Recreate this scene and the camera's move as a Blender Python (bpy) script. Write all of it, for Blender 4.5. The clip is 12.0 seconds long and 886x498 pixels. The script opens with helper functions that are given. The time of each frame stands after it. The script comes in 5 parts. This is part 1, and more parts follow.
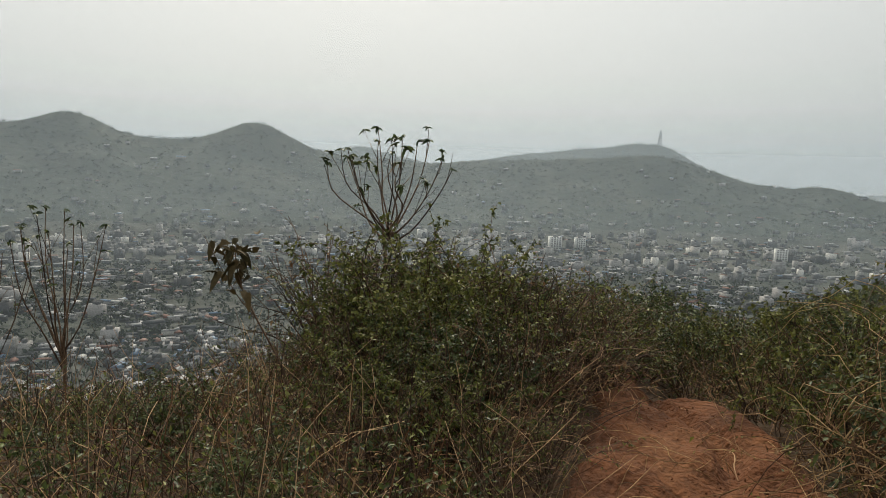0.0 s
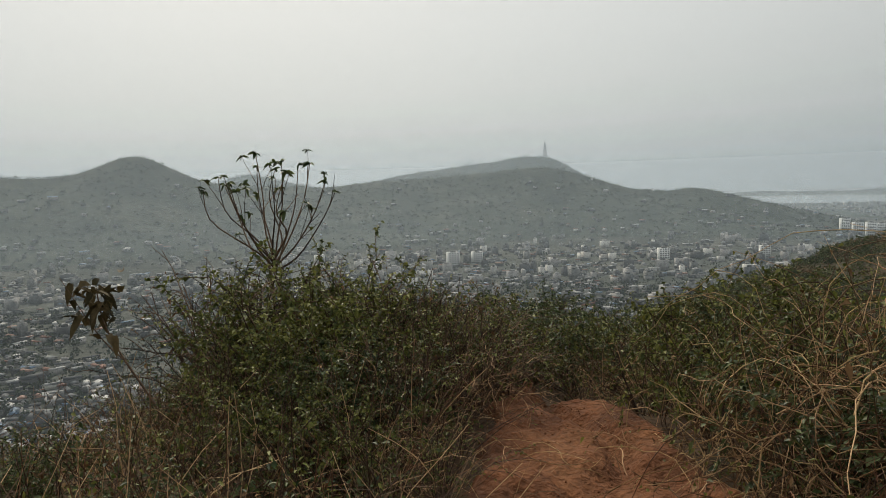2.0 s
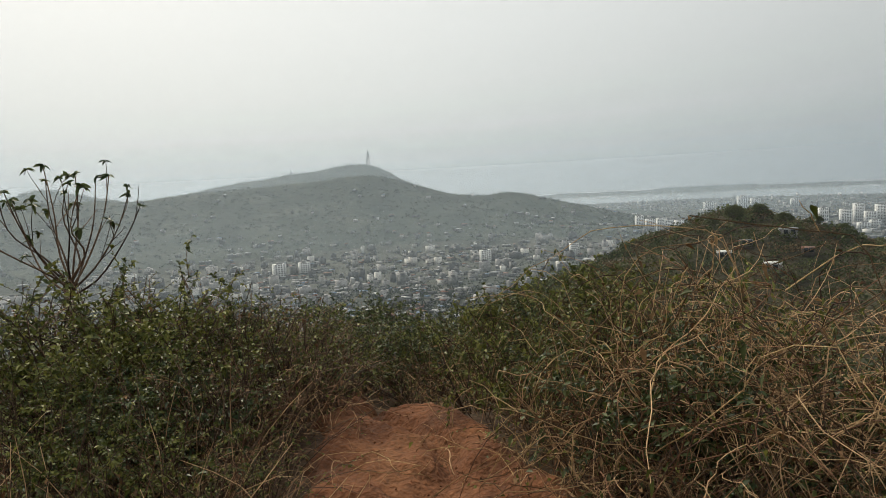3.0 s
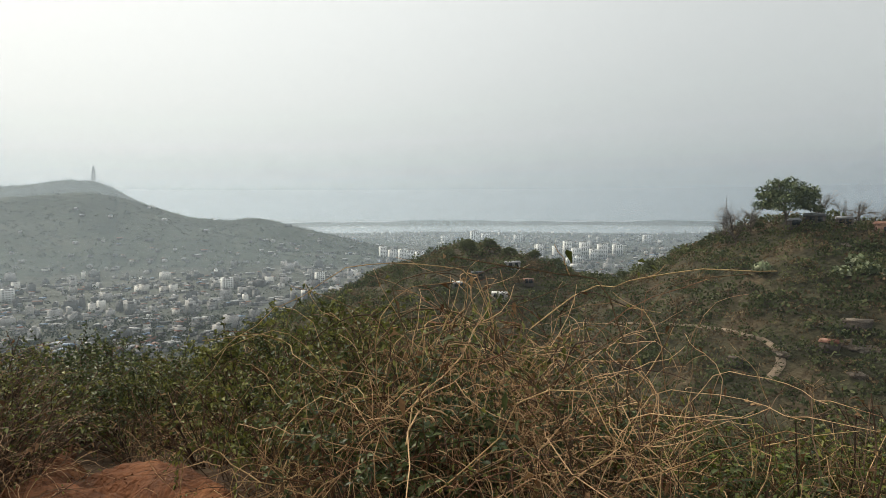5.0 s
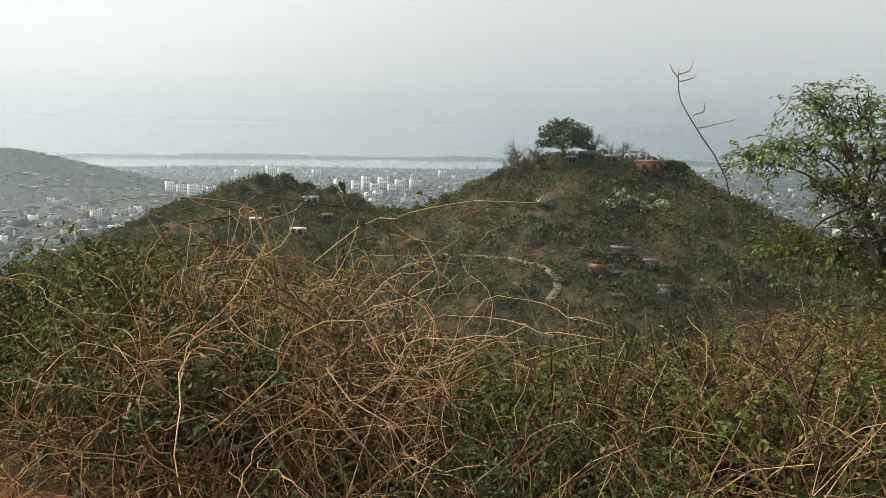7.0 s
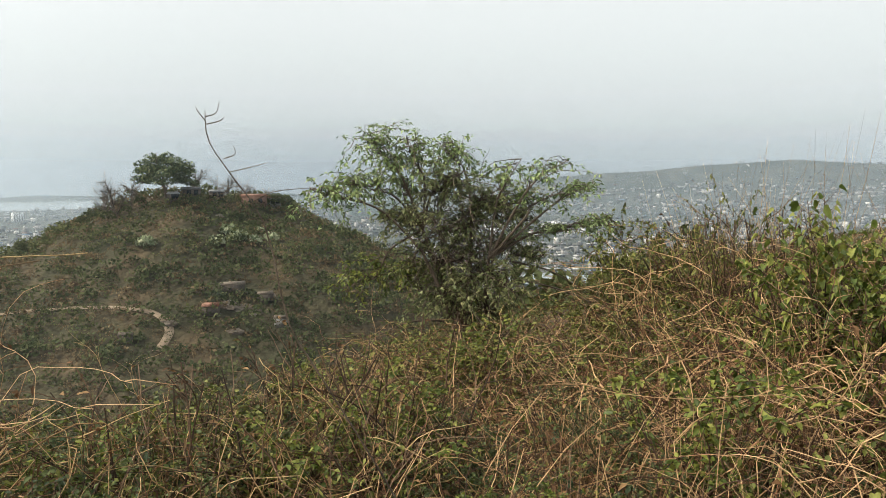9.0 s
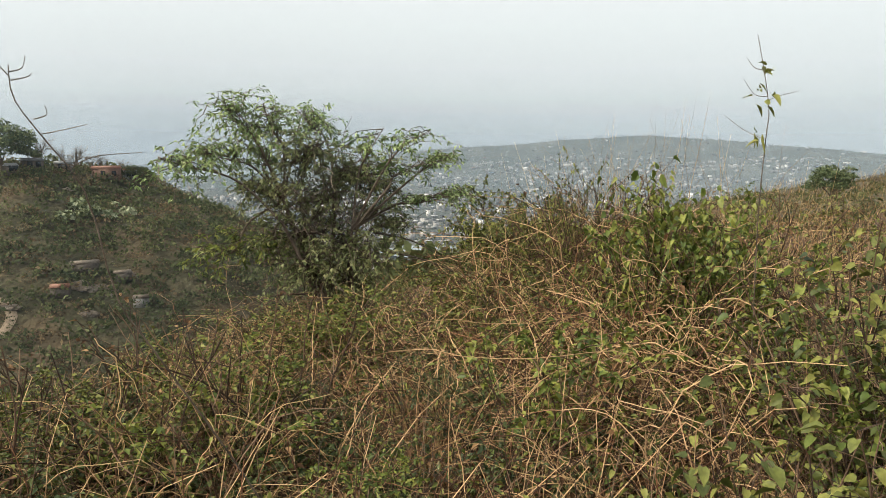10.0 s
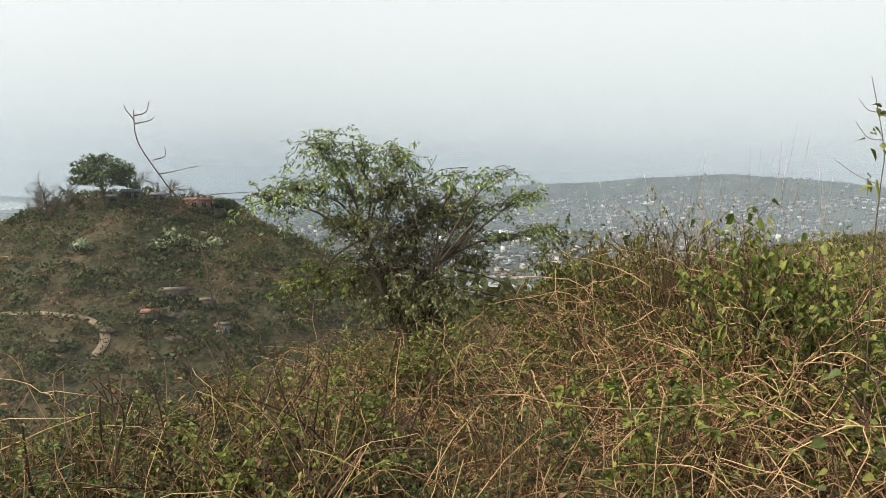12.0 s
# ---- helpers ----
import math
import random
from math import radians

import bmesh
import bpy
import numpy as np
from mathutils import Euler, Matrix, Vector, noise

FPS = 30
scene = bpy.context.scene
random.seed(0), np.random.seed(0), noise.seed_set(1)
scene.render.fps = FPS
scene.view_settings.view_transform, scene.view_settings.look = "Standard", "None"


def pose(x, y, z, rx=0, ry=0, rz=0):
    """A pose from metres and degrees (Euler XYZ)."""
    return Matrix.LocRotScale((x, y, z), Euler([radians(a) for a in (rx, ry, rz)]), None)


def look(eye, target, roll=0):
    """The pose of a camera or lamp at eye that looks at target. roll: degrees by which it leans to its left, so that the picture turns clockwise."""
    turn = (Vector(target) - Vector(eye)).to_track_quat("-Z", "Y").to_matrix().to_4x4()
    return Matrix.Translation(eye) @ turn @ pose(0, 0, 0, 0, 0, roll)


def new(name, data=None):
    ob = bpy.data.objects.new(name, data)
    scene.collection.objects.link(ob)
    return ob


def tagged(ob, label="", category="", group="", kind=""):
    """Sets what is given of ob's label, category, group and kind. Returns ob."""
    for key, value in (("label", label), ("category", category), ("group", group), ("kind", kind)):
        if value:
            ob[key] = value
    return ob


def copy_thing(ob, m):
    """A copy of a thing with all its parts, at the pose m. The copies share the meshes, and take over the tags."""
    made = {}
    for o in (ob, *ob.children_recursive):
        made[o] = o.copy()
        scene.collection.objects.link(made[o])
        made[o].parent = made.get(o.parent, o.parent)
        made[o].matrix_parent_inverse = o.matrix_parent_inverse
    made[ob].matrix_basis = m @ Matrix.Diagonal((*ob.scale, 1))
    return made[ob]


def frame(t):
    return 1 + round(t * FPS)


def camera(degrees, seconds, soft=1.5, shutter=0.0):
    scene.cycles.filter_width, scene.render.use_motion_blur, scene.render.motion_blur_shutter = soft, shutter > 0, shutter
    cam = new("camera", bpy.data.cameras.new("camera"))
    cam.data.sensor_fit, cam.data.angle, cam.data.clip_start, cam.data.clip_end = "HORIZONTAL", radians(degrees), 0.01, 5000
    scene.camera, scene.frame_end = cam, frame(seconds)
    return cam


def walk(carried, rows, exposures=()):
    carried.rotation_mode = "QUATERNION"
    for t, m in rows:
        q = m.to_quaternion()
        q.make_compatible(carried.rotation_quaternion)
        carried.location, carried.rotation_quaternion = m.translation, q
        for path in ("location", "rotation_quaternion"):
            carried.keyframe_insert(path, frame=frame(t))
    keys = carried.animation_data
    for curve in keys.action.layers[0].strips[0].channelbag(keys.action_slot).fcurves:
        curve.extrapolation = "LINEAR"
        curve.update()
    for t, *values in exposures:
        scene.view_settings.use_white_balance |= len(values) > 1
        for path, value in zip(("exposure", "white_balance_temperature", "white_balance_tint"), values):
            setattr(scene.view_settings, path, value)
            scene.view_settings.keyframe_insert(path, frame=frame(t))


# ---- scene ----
cam = camera(65.4, 12.0, soft=0.65)
PATH = [
    (0, (-0.018, -0.325, 1.642), (-0.009, 1.659, 1.396), 1.8),
    (0.5, (-0.002, -0.313, 1.626), (-0.161, 1.66, 1.339), 0.8),
    (1, (0.006, -0.304, 1.618), (-0.387, 1.641, 1.364), 1.8),
    (1.5, (0.05, -0.301, 1.626), (-0.223, 1.67, 1.42), 0.4),
    (2, (0.094, -0.264, 1.623), (0.395, 1.705, 1.435), -1.7),
    (2.5, (0.129, -0.244, 1.616), (0.769, 1.642, 1.434), -2.7),
    (3, (0.149, -0.23, 1.616), (0.927, 1.603, 1.431), -3.1),
    (3.5, (0.164, -0.197, 1.607), (1.106, 1.56, 1.44), -2.0),
    (3.7, (0.17, -0.18, 1.602), (1.185, 1.535, 1.432), -1.9),
    (5.3, (0.29, 0.029, 1.632), (1.721, 1.421, 1.504), -0.0),
    (5.5, (0.293, 0.027, 1.63), (1.743, 1.398, 1.486), 0.0),
    (6, (0.311, 0.032, 1.619), (1.787, 1.355, 1.353), 0.1),
    (6.5, (0.322, 0.001, 1.617), (1.844, 1.252, 1.272), -1.4),
    (6.7, (0.324, -0.02, 1.617), (1.937, 1.112, 1.275), -0.7),
    (8.3, (0.428, -0.115, 1.638), (2.327, 0.44, 1.338), 1.5),
    (8.5, (0.451, -0.14, 1.639), (2.396, 0.23, 1.35), 1.4),
    (9, (0.478, -0.215, 1.648), (2.467, -0.29, 1.444), -0.1),
    (9.5, (0.493, -0.272, 1.634), (2.444, -0.599, 1.346), 0.8),
    (10, (0.486, -0.299, 1.629), (2.418, -0.736, 1.348), 0.3),
    (10.5, (0.506, -0.315, 1.634), (2.407, -0.877, 1.367), -0.5),
    (11, (0.542, -0.356, 1.67), (2.34, -1.231, 1.689), 0.7),
    (11.5, (0.589, -0.396, 1.68), (2.326, -1.386, 1.717), 0.2),
    (11.6, (0.599, -0.398, 1.68), (2.354, -1.357, 1.697), 0.2),
    (11.7, (0.585, -0.39, 1.675), (2.422, -1.179, 1.619), 0.4),
    (11.8, (0.565, -0.37, 1.665), (2.471, -0.966, 1.546), 0.5),
    (11.9, (0.54, -0.31, 1.655), (2.492, -0.726, 1.501), 0.7),
    (12.0, (0.51, -0.24, 1.647), (2.491, -0.466, 1.466), 1.0),
]
walk(cam, [(t, look(e, g, r)) for t, e, g, r in PATH],
     [(0, -0.27), (1, -0.31), (2, -0.40), (2.6, -0.24), (3.5, -0.13), (5.5, 0.14), (8.5, 0.50), (9.5, 0.63), (10.6, 0.58), (11.5, 0.48), (12, 0.60)])

# ---- light: a hazy, nearly overcast sky with a veiled sun ahead of the first view ----
SUN_AZ, SUN_EL = -9.0, 42.0          # degrees to the right of +y, degrees above the horizon
world = bpy.data.worlds.new("hazy_sky")
scene.world = world
world.use_nodes = True
wn, wl = world.node_tree.nodes, world.node_tree.links
wn.clear()
w_out = wn.new("ShaderNodeOutputWorld")
w_bg = wn.new("ShaderNodeBackground")
w_sky = wn.new("ShaderNodeTexSky")
w_sky.sky_type, w_sky.sun_disc = "NISHITA", False
w_sky.sun_elevation, w_sky.sun_rotation = radians(SUN_EL), radians(SUN_AZ)
w_sky.air_density, w_sky.dust_density, w_sky.ozone_density, w_sky.altitude = 1.0, 6.0, 1.0, 150
w_gain = wn.new("ShaderNodeMix")
w_gain.data_type, w_gain.blend_type = "RGBA", "MULTIPLY"
w_gain.inputs[0].default_value = 1.0
w_gain.inputs[7].default_value = (0.085, 0.085, 0.085, 1)
w_coord = wn.new("ShaderNodeTexCoord")
w_sep = wn.new("ShaderNodeSeparateXYZ")
w_ramp = wn.new("ShaderNodeValToRGB")
w_ramp.color_ramp.elements[0].position, w_ramp.color_ramp.elements[0].color = 0.0, (0.50, 0.525, 0.53, 1)
w_ramp.color_ramp.elements[1].position, w_ramp.color_ramp.elements[1].color = 0.45, (0.82, 0.84, 0.805, 1)
mid = w_ramp.color_ramp.elements.new(0.09)
mid.color = (0.665, 0.69, 0.675, 1)
# the veiled sun brightens the haze round it
w_dot = wn.new("ShaderNodeVectorMath")
w_dot.operation = "DOT_PRODUCT"
w_dot.inputs[1].default_value = (math.sin(radians(SUN_AZ)) * math.cos(radians(SUN_EL)), math.cos(radians(SUN_AZ)) * math.cos(radians(SUN_EL)), math.sin(radians(SUN_EL)))
w_glow = wn.new("ShaderNodeMapRange")
w_glow.interpolation_type = "SMOOTHERSTEP"
for k, v in ((1, 0.15), (2, 1.0), (3, 0.0), (4, 0.35)):
    w_glow.inputs[k].default_value = v
w_add = wn.new("ShaderNodeMix")
w_add.data_type, w_add.blend_type = "RGBA", "ADD"
w_add.inputs[7].default_value = (1.0, 0.97, 0.89, 1)
w_mix = wn.new("ShaderNodeMix")
w_mix.data_type = "RGBA"
w_mix.inputs[0].default_value = 0.82
wl.new(w_coord.outputs["Generated"], w_sep.inputs[0])
wl.new(w_sep.outputs["Z"], w_ramp.inputs[0])
wl.new(w_coord.outputs["Generated"], w_dot.inputs[0])
wl.new(w_dot.outputs["Value"], w_glow.inputs[0])
wl.new(w_sky.outputs[0], w_gain.inputs[6])
wl.new(w_gain.outputs[2], w_mix.inputs[6])
wl.new(w_ramp.outputs[0], w_add.inputs[6])
wl.new(w_glow.outputs[0], w_add.inputs[0])
wl.new(w_add.outputs[2], w_mix.inputs[7])
wl.new(w_mix.outputs[2], w_bg.inputs[0])
wl.new(w_bg.outputs[0], w_out.inputs[0])
w_bg.inputs[1].default_value = 1.0

sun = new("sun", bpy.data.lights.new("sun", "SUN"))
sun.data.energy, sun.data.angle, sun.data.color = 3.5, radians(9), (1.0, 0.90, 0.73)
sun.matrix_world = look((math.sin(radians(SUN_AZ)) * 50, math.cos(radians(SUN_AZ)) * 50, 50 * math.tan(radians(SUN_EL))), (0, 0, 0))

# ---- materials ----
def material(name, colours, scale=5.0, fine=40.0, rough=0.8, bump=0.3, per="none", spread=0.25, metallic=0.0, trans=0.0, spots=None):
    """A procedural surface: large stains between the colours, fine grain, bump, and a spread of value per object or per island."""
    m = bpy.data.materials.new(name)
    m.use_nodes = True
    n, l = m.node_tree.nodes, m.node_tree.links
    b = n["Principled BSDF"]
    b.inputs["Roughness"].default_value, b.inputs["Metallic"].default_value = rough, metallic
    b.inputs["Specular IOR Level"].default_value = 0.3
    geo = n.new("ShaderNodeNewGeometry")
    big, small = n.new("ShaderNodeTexNoise"), n.new("ShaderNodeTexNoise")
    big.inputs["Scale"].default_value, small.inputs["Scale"].default_value = scale, fine
    big.inputs["Detail"].default_value, small.inputs["Detail"].default_value = 4, 3
    l.new(geo.outputs["Position"], big.inputs["Vector"])
    l.new(geo.outputs["Position"], small.inputs["Vector"])
    ramp = n.new("ShaderNodeValToRGB")
    els = ramp.color_ramp.elements
    els[0].position, els[0].color = 0.30, (*colours[0], 1)
    els[1].position, els[1].color = 0.70, (*colours[-1], 1)
    for i, c in enumerate(colours[1:-1]):
        e = els.new(0.30 + 0.40 * (i + 1) / (len(colours) - 1))
        e.color = (*c, 1)
    if per == "none":
        l.new(big.outputs["Fac"], ramp.inputs[0])
    else:
        blend = n.new("ShaderNodeMath")
        blend.operation = "MULTIPLY_ADD"
        blend.inputs[1].default_value, blend.inputs[2].default_value = spread * 1.6, 0.5 - spread * 0.8
        if per == "island":
            l.new(geo.outputs["Random Per Island"], blend.inputs[0])
        else:
            info = n.new("ShaderNodeObjectInfo")
            l.new(info.outputs["Random"], blend.inputs[0])
        both = n.new("ShaderNodeMath")
        both.operation = "MULTIPLY_ADD"
        both.inputs[1].default_value = 0.8
        off = n.new("ShaderNodeMath")
        off.operation = "SUBTRACT"
        off.inputs[1].default_value = 0.4
        l.new(big.outputs["Fac"], both.inputs[0])
        l.new(blend.outputs[0], off.inputs[0])
        l.new(off.outputs[0], both.inputs[2])
        l.new(both.outputs[0], ramp.inputs[0])
    grain = n.new("ShaderNodeMapRange")
    for k, v in ((1, 0.3), (2, 0.7), (3, 0.72), (4, 1.22)):
        grain.inputs[k].default_value = v
    l.new(small.outputs["Fac"], grain.inputs[0])
    mul = n.new("ShaderNodeMix")
    mul.data_type, mul.blend_type = "RGBA", "MULTIPLY"
    mul.inputs[0].default_value = 1.0
    l.new(ramp.outputs[0], mul.inputs[6])
    l.new(grain.outputs[0], mul.inputs[7])
    l.new(mul.outputs[2], b.inputs["Base Color"])
    if bump:
        bp = n.new("ShaderNodeBump")
        bp.inputs["Strength"].default_value = bump
        bp.inputs["Distance"].default_value = 1.0 / fine
        l.new(small.outputs["Fac"], bp.inputs["Height"])
        l.new(bp.outputs[0], b.inputs["Normal"])
    if trans:
        # thin leaves let some light through
        tl, mx = n.new("ShaderNodeBsdfTranslucent"), n.new("ShaderNodeMixShader")
        mx.inputs[0].default_value = trans
        l.new(mul.outputs[2], tl.inputs[0])
        l.new(b.outputs[0], mx.inputs[1])
        l.new(tl.outputs[0], mx.inputs[2])
        l.new(mx.outputs[0], n["Material Output"].inputs[0])
    return m


SOIL = material("dry_soil_and_litter", [(0.040, 0.022, 0.011), (0.070, 0.040, 0.020), (0.046, 0.036, 0.017)], 1.5, 30, 0.95, 0.6)
DIRT = material("red_laterite_earth", [(0.070, 0.026, 0.010), (0.130, 0.048, 0.018), (0.19, 0.082, 0.034)], 2.2, 28, 0.95, 1.0)
SCRUB = material("hillside_scrub", [(0.030, 0.032, 0.015), (0.052, 0.046, 0.024), (0.090, 0.066, 0.038)], 0.11, 0.9, 0.95, 0.6)
FOREST = material("wooded_hillside", [(0.015, 0.025, 0.017), (0.024, 0.036, 0.022), (0.038, 0.046, 0.028)], 0.010, 0.09, 0.95, 0.3)
PLAIN = material("town_ground", [(0.022, 0.030, 0.022), (0.042, 0.048, 0.038), (0.085, 0.084, 0.070)], 0.014, 0.11, 0.95, 0.3)
LEAF = material("green_leaf", [(0.052, 0.066, 0.014), (0.106, 0.120, 0.026), (0.185, 0.188, 0.044)], 1.1, 60, 0.55, 0.1, "island", 0.5, trans=0.22)
LEAF_DARK = material("deep_green_leaf", [(0.028, 0.046, 0.015), (0.054, 0.078, 0.023), (0.098, 0.118, 0.038)], 1.1, 60, 0.5, 0.1, "island", 0.5, trans=0.2)
LEAF_LIME = material("fresh_yellow_green_leaf", [(0.066, 0.096, 0.018), (0.125, 0.158, 0.030), (0.22, 0.235, 0.05)], 1.4, 60, 0.5, 0.1, "island", 0.5, trans=0.3)
LEAF_DRY = material("withered_leaf", [(0.075, 0.038, 0.016), (0.150, 0.080, 0.035), (0.26, 0.16, 0.075)], 1.4, 60, 0.8, 0.1, "island", 0.5, trans=0.2)
WITHERED = material("dark_withered_leaf", [(0.035, 0.030, 0.013), (0.060, 0.048, 0.020), (0.10, 0.072, 0.032)], 1.4, 60, 0.8, 0.1, "island", 0.5, trans=0.15)
BARK = material("grey_brown_bark", [(0.042, 0.031, 0.023), (0.085, 0.064, 0.047), (0.15, 0.118, 0.088)], 6, 90, 0.9, 0.4, "island", 0.4)
STEM_DARK = material("dark_woody_stem", [(0.042, 0.027, 0.018), (0.095, 0.058, 0.037), (0.18, 0.118, 0.075)], 6, 90, 0.9, 0.3, "island", 0.5)
VINE = material("dry_vine", [(0.050, 0.025, 0.015), (0.20, 0.092, 0.046), (0.52, 0.34, 0.185)], 3, 90, 0.85, 0.3, "island", 0.6)
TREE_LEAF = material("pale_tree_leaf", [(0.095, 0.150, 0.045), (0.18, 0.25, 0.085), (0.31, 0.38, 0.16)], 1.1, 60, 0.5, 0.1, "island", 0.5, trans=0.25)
# duller copy of the tree leaf: the crown's inner shade put into its colour
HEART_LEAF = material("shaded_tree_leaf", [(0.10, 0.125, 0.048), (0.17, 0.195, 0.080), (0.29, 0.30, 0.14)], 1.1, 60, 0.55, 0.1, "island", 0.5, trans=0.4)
STRAW = material("straw_grass", [(0.11, 0.068, 0.033), (0.28, 0.165, 0.074), (0.50, 0.35, 0.175)], 3, 90, 0.85, 0.2, "island", 0.6, trans=0.2)

# ---- mesh helpers ----
RNG = np.random.default_rng(11)


def raw_mesh(name, verts, faces, mats, index=None, smooth=False):
    """A mesh from an (n, 3) array and one or more (m, k) arrays of corners."""
    me = bpy.data.meshes.new(name)
    faces = [f for f in (faces if isinstance(faces, list) else [faces]) if len(f)]
    verts = np.asarray(verts, dtype=np.float32).reshape(-1, 3)
    loops = np.concatenate([f.reshape(-1) for f in faces]).astype(np.int32)
    total = np.concatenate([np.full(len(f), f.shape[1]) for f in faces]).astype(np.int32)
    first = np.concatenate([[0], np.cumsum(total)[:-1]]).astype(np.int32)
    me.vertices.add(len(verts))
    me.vertices.foreach_set("co", verts.ravel())
    me.loops.add(len(loops))
    me.loops.foreach_set("vertex_index", loops)
    me.polygons.add(len(total))
    me.polygons.foreach_set("loop_start", first)
    me.polygons.foreach_set("loop_total", total)
    for m in mats:
        me.materials.append(m)
    if index is not None:
        me.polygons.foreach_set("material_index", np.asarray(index, dtype=np.int32))
    if smooth:
        me.polygons.foreach_set("use_smooth", np.ones(len(total), dtype=bool))
    me.update(calc_edges=True)
    me.validate()
    return me


def part(name, me, parent=None, label="", kind=""):
    """Links a mesh as one object under a thing."""
    ob = new(name, me)
    ob.parent = parent
    return tagged(ob, label, kind=kind)


def thing(name, label, category, group="", kind="", at=(0, 0, 0)):
    ob = new(name)
    ob.location = at
    return tagged(ob, label, category, group, kind)


def unit(v):
    return v / np.maximum(np.linalg.norm(v, axis=-1, keepdims=True), 1e-9)


def tubes(lines, radii, sides=3):
    """Tapered tubes along (n, k, 3) lines with (n, k) radii."""
    n, k, _ = lines.shape
    tan = unit(np.gradient(lines, axis=1))
    ref = np.where(np.abs(tan[..., 2:3]) > 0.9, np.array([1.0, 0, 0]), np.array([0, 0, 1.0]))
    u = unit(np.cross(tan, ref))
    v = np.cross(tan, u)
    a = np.arange(sides) * 2 * math.pi / sides
    ring = lines[:, :, None] + radii[:, :, None, None] * (np.cos(a)[:, None] * u[:, :, None] + np.sin(a)[:, None] * v[:, :, None])
    idx = np.arange(n * k * sides).reshape(n, k, sides)
    nxt = np.roll(idx, -1, axis=2)
    f = np.stack([idx[:, :-1], nxt[:, :-1], nxt[:, 1:], idx[:, 1:]], axis=-1).reshape(-1, 4)
    return ring.reshape(-1, 3), f


def leaves(p, d, length, width, droop=0.2):
    """Pointed leaves, folded along the rib, at p in direction d."""
    n = len(p)
    d = unit(d)
    side = unit(np.cross(d, unit(RNG.normal(size=(n, 3)) * 0.5 + np.array([0, 0, 1.0]))))
    up = np.cross(side, d)
    L, W = length.reshape(-1, 1), width.reshape(-1, 1)
    down = np.array([0, 0, 1.0]) * L * droop
    tip = p + d * L - down
    l1 = p + d * L * 0.28 + side * W * 0.46 + up * W * 0.22
    l2 = p + d * L * 0.66 + side * W * 0.36 + up * W * 0.12 - np.array([0, 0, 1.0]) * L * droop * 0.4
    r1 = p + d * L * 0.28 - side * W * 0.46 + up * W * 0.22
    r2 = p + d * L * 0.66 - side * W * 0.36 + up * W * 0.12 - np.array([0, 0, 1.0]) * L * droop * 0.4
    l0 = p - d * L * 0.06 + side * W * 0.26 + up * W * 0.1
    r0 = p - d * L * 0.06 - side * W * 0.26 + up * W * 0.1
    rib = p + d * L * 0.55 - down * 0.35
    v = np.stack([p, l0, l1, l2, tip, r2, r1, r0, rib], axis=1).reshape(-1, 3)
    b = np.arange(n)[:, None] * 9
    return v, np.concatenate([b + np.array([0, 1, 2, 8]), b + np.array([8, 2, 3, 4]), b + np.array([8, 4, 5, 6]), b + np.array([0, 8, 6, 7])])


def small_leaves(p, d, length, width, droop=0.2):
    """Small pointed leaves of two folded halves."""
    n = len(p)
    d = unit(d)
    side = unit(np.cross(d, unit(RNG.normal(size=(n, 3)) * 0.5 + np.array([0, 0, 1.0]))))
    up = np.cross(side, d)
    L, W = length.reshape(-1, 1), width.reshape(-1, 1)
    drop = np.array([0, 0, 1.0]) * L * droop
    v = np.stack([p, p + d * L * 0.45 + side * W * 0.5 + up * W * 0.2, p + d * L - drop, p + d * L * 0.45 - side * W * 0.5 + up * W * 0.2], axis=1).reshape(-1, 3)
    b = np.arange(n)[:, None] * 4
    return v, np.concatenate([b + np.array([0, 1, 2]), b + np.array([0, 2, 3])])


def along(lines, count, lo=0.3, hi=1.0):
    """Random points on lines, with the tangents there."""
    n, k, _ = lines.shape
    i = RNG.integers(0, n, count)
    s = RNG.uniform(lo, hi, count) * (k - 1)
    a = np.minimum(s.astype(int), k - 2)
    f = (s - a)[:, None]
    p0, p1 = lines[i, a], lines[i, a + 1]
    return p0 * (1 - f) + p1 * f, unit(p1 - p0)


def arcs(base, direction, length, k, bend, curl=0.0):
    """Curved lines that start at base and bend towards the ground by bend and sideways by curl."""
    n = len(base)
    pts, p, d = [base], base.copy(), unit(direction)
    step = length.reshape(-1, 1) / (k - 1)
    side = RNG.normal(size=(n, 3)) * curl
    for j in range(k - 1):
        d = unit(d + np.array([0, 0, -1.0]) * bend.reshape(-1, 1) / k + side / k + RNG.normal(size=(n, 3)) * curl * 0.35)
        p = p + d * step
        pts.append(p)
    return np.stack(pts, axis=1)


def taper(n, k, r0, r1):
    return np.linspace(1, 0, k)[None] * (np.ones((n, 1)) * r0 - r1) + r1


# ---- the lie of the land ----
_wv = np.random.default_rng(5)
WAVES = [(_wv.normal(size=(7, 2)), _wv.uniform(0, 6.28, 7)) for _ in range(6)]


def rough(x, y, size, k=0):
    """Smooth irregular relief of about -1 to 1 with features of that size."""
    dirs, ph = WAVES[k]
    z = 0
    for d, p in zip(dirs, ph):
        z = z + np.sin((x * d[0] + y * d[1]) * 3.1 / size + p + 1.3 * np.sin((x * d[1] - y * d[0]) * 1.7 / size + 2 * p))
    return z / 4.2


def smax(a, b, k):
    return 0.5 * (a + b + np.sqrt((a - b) ** 2 + k * k))


def polar(az, r):
    return math.sin(radians(az)) * r, math.cos(radians(az)) * r


PLAIN_Z = -125.0
KNOLL_A, KNOLL_B = polar(73, 168), polar(46.5, 195)
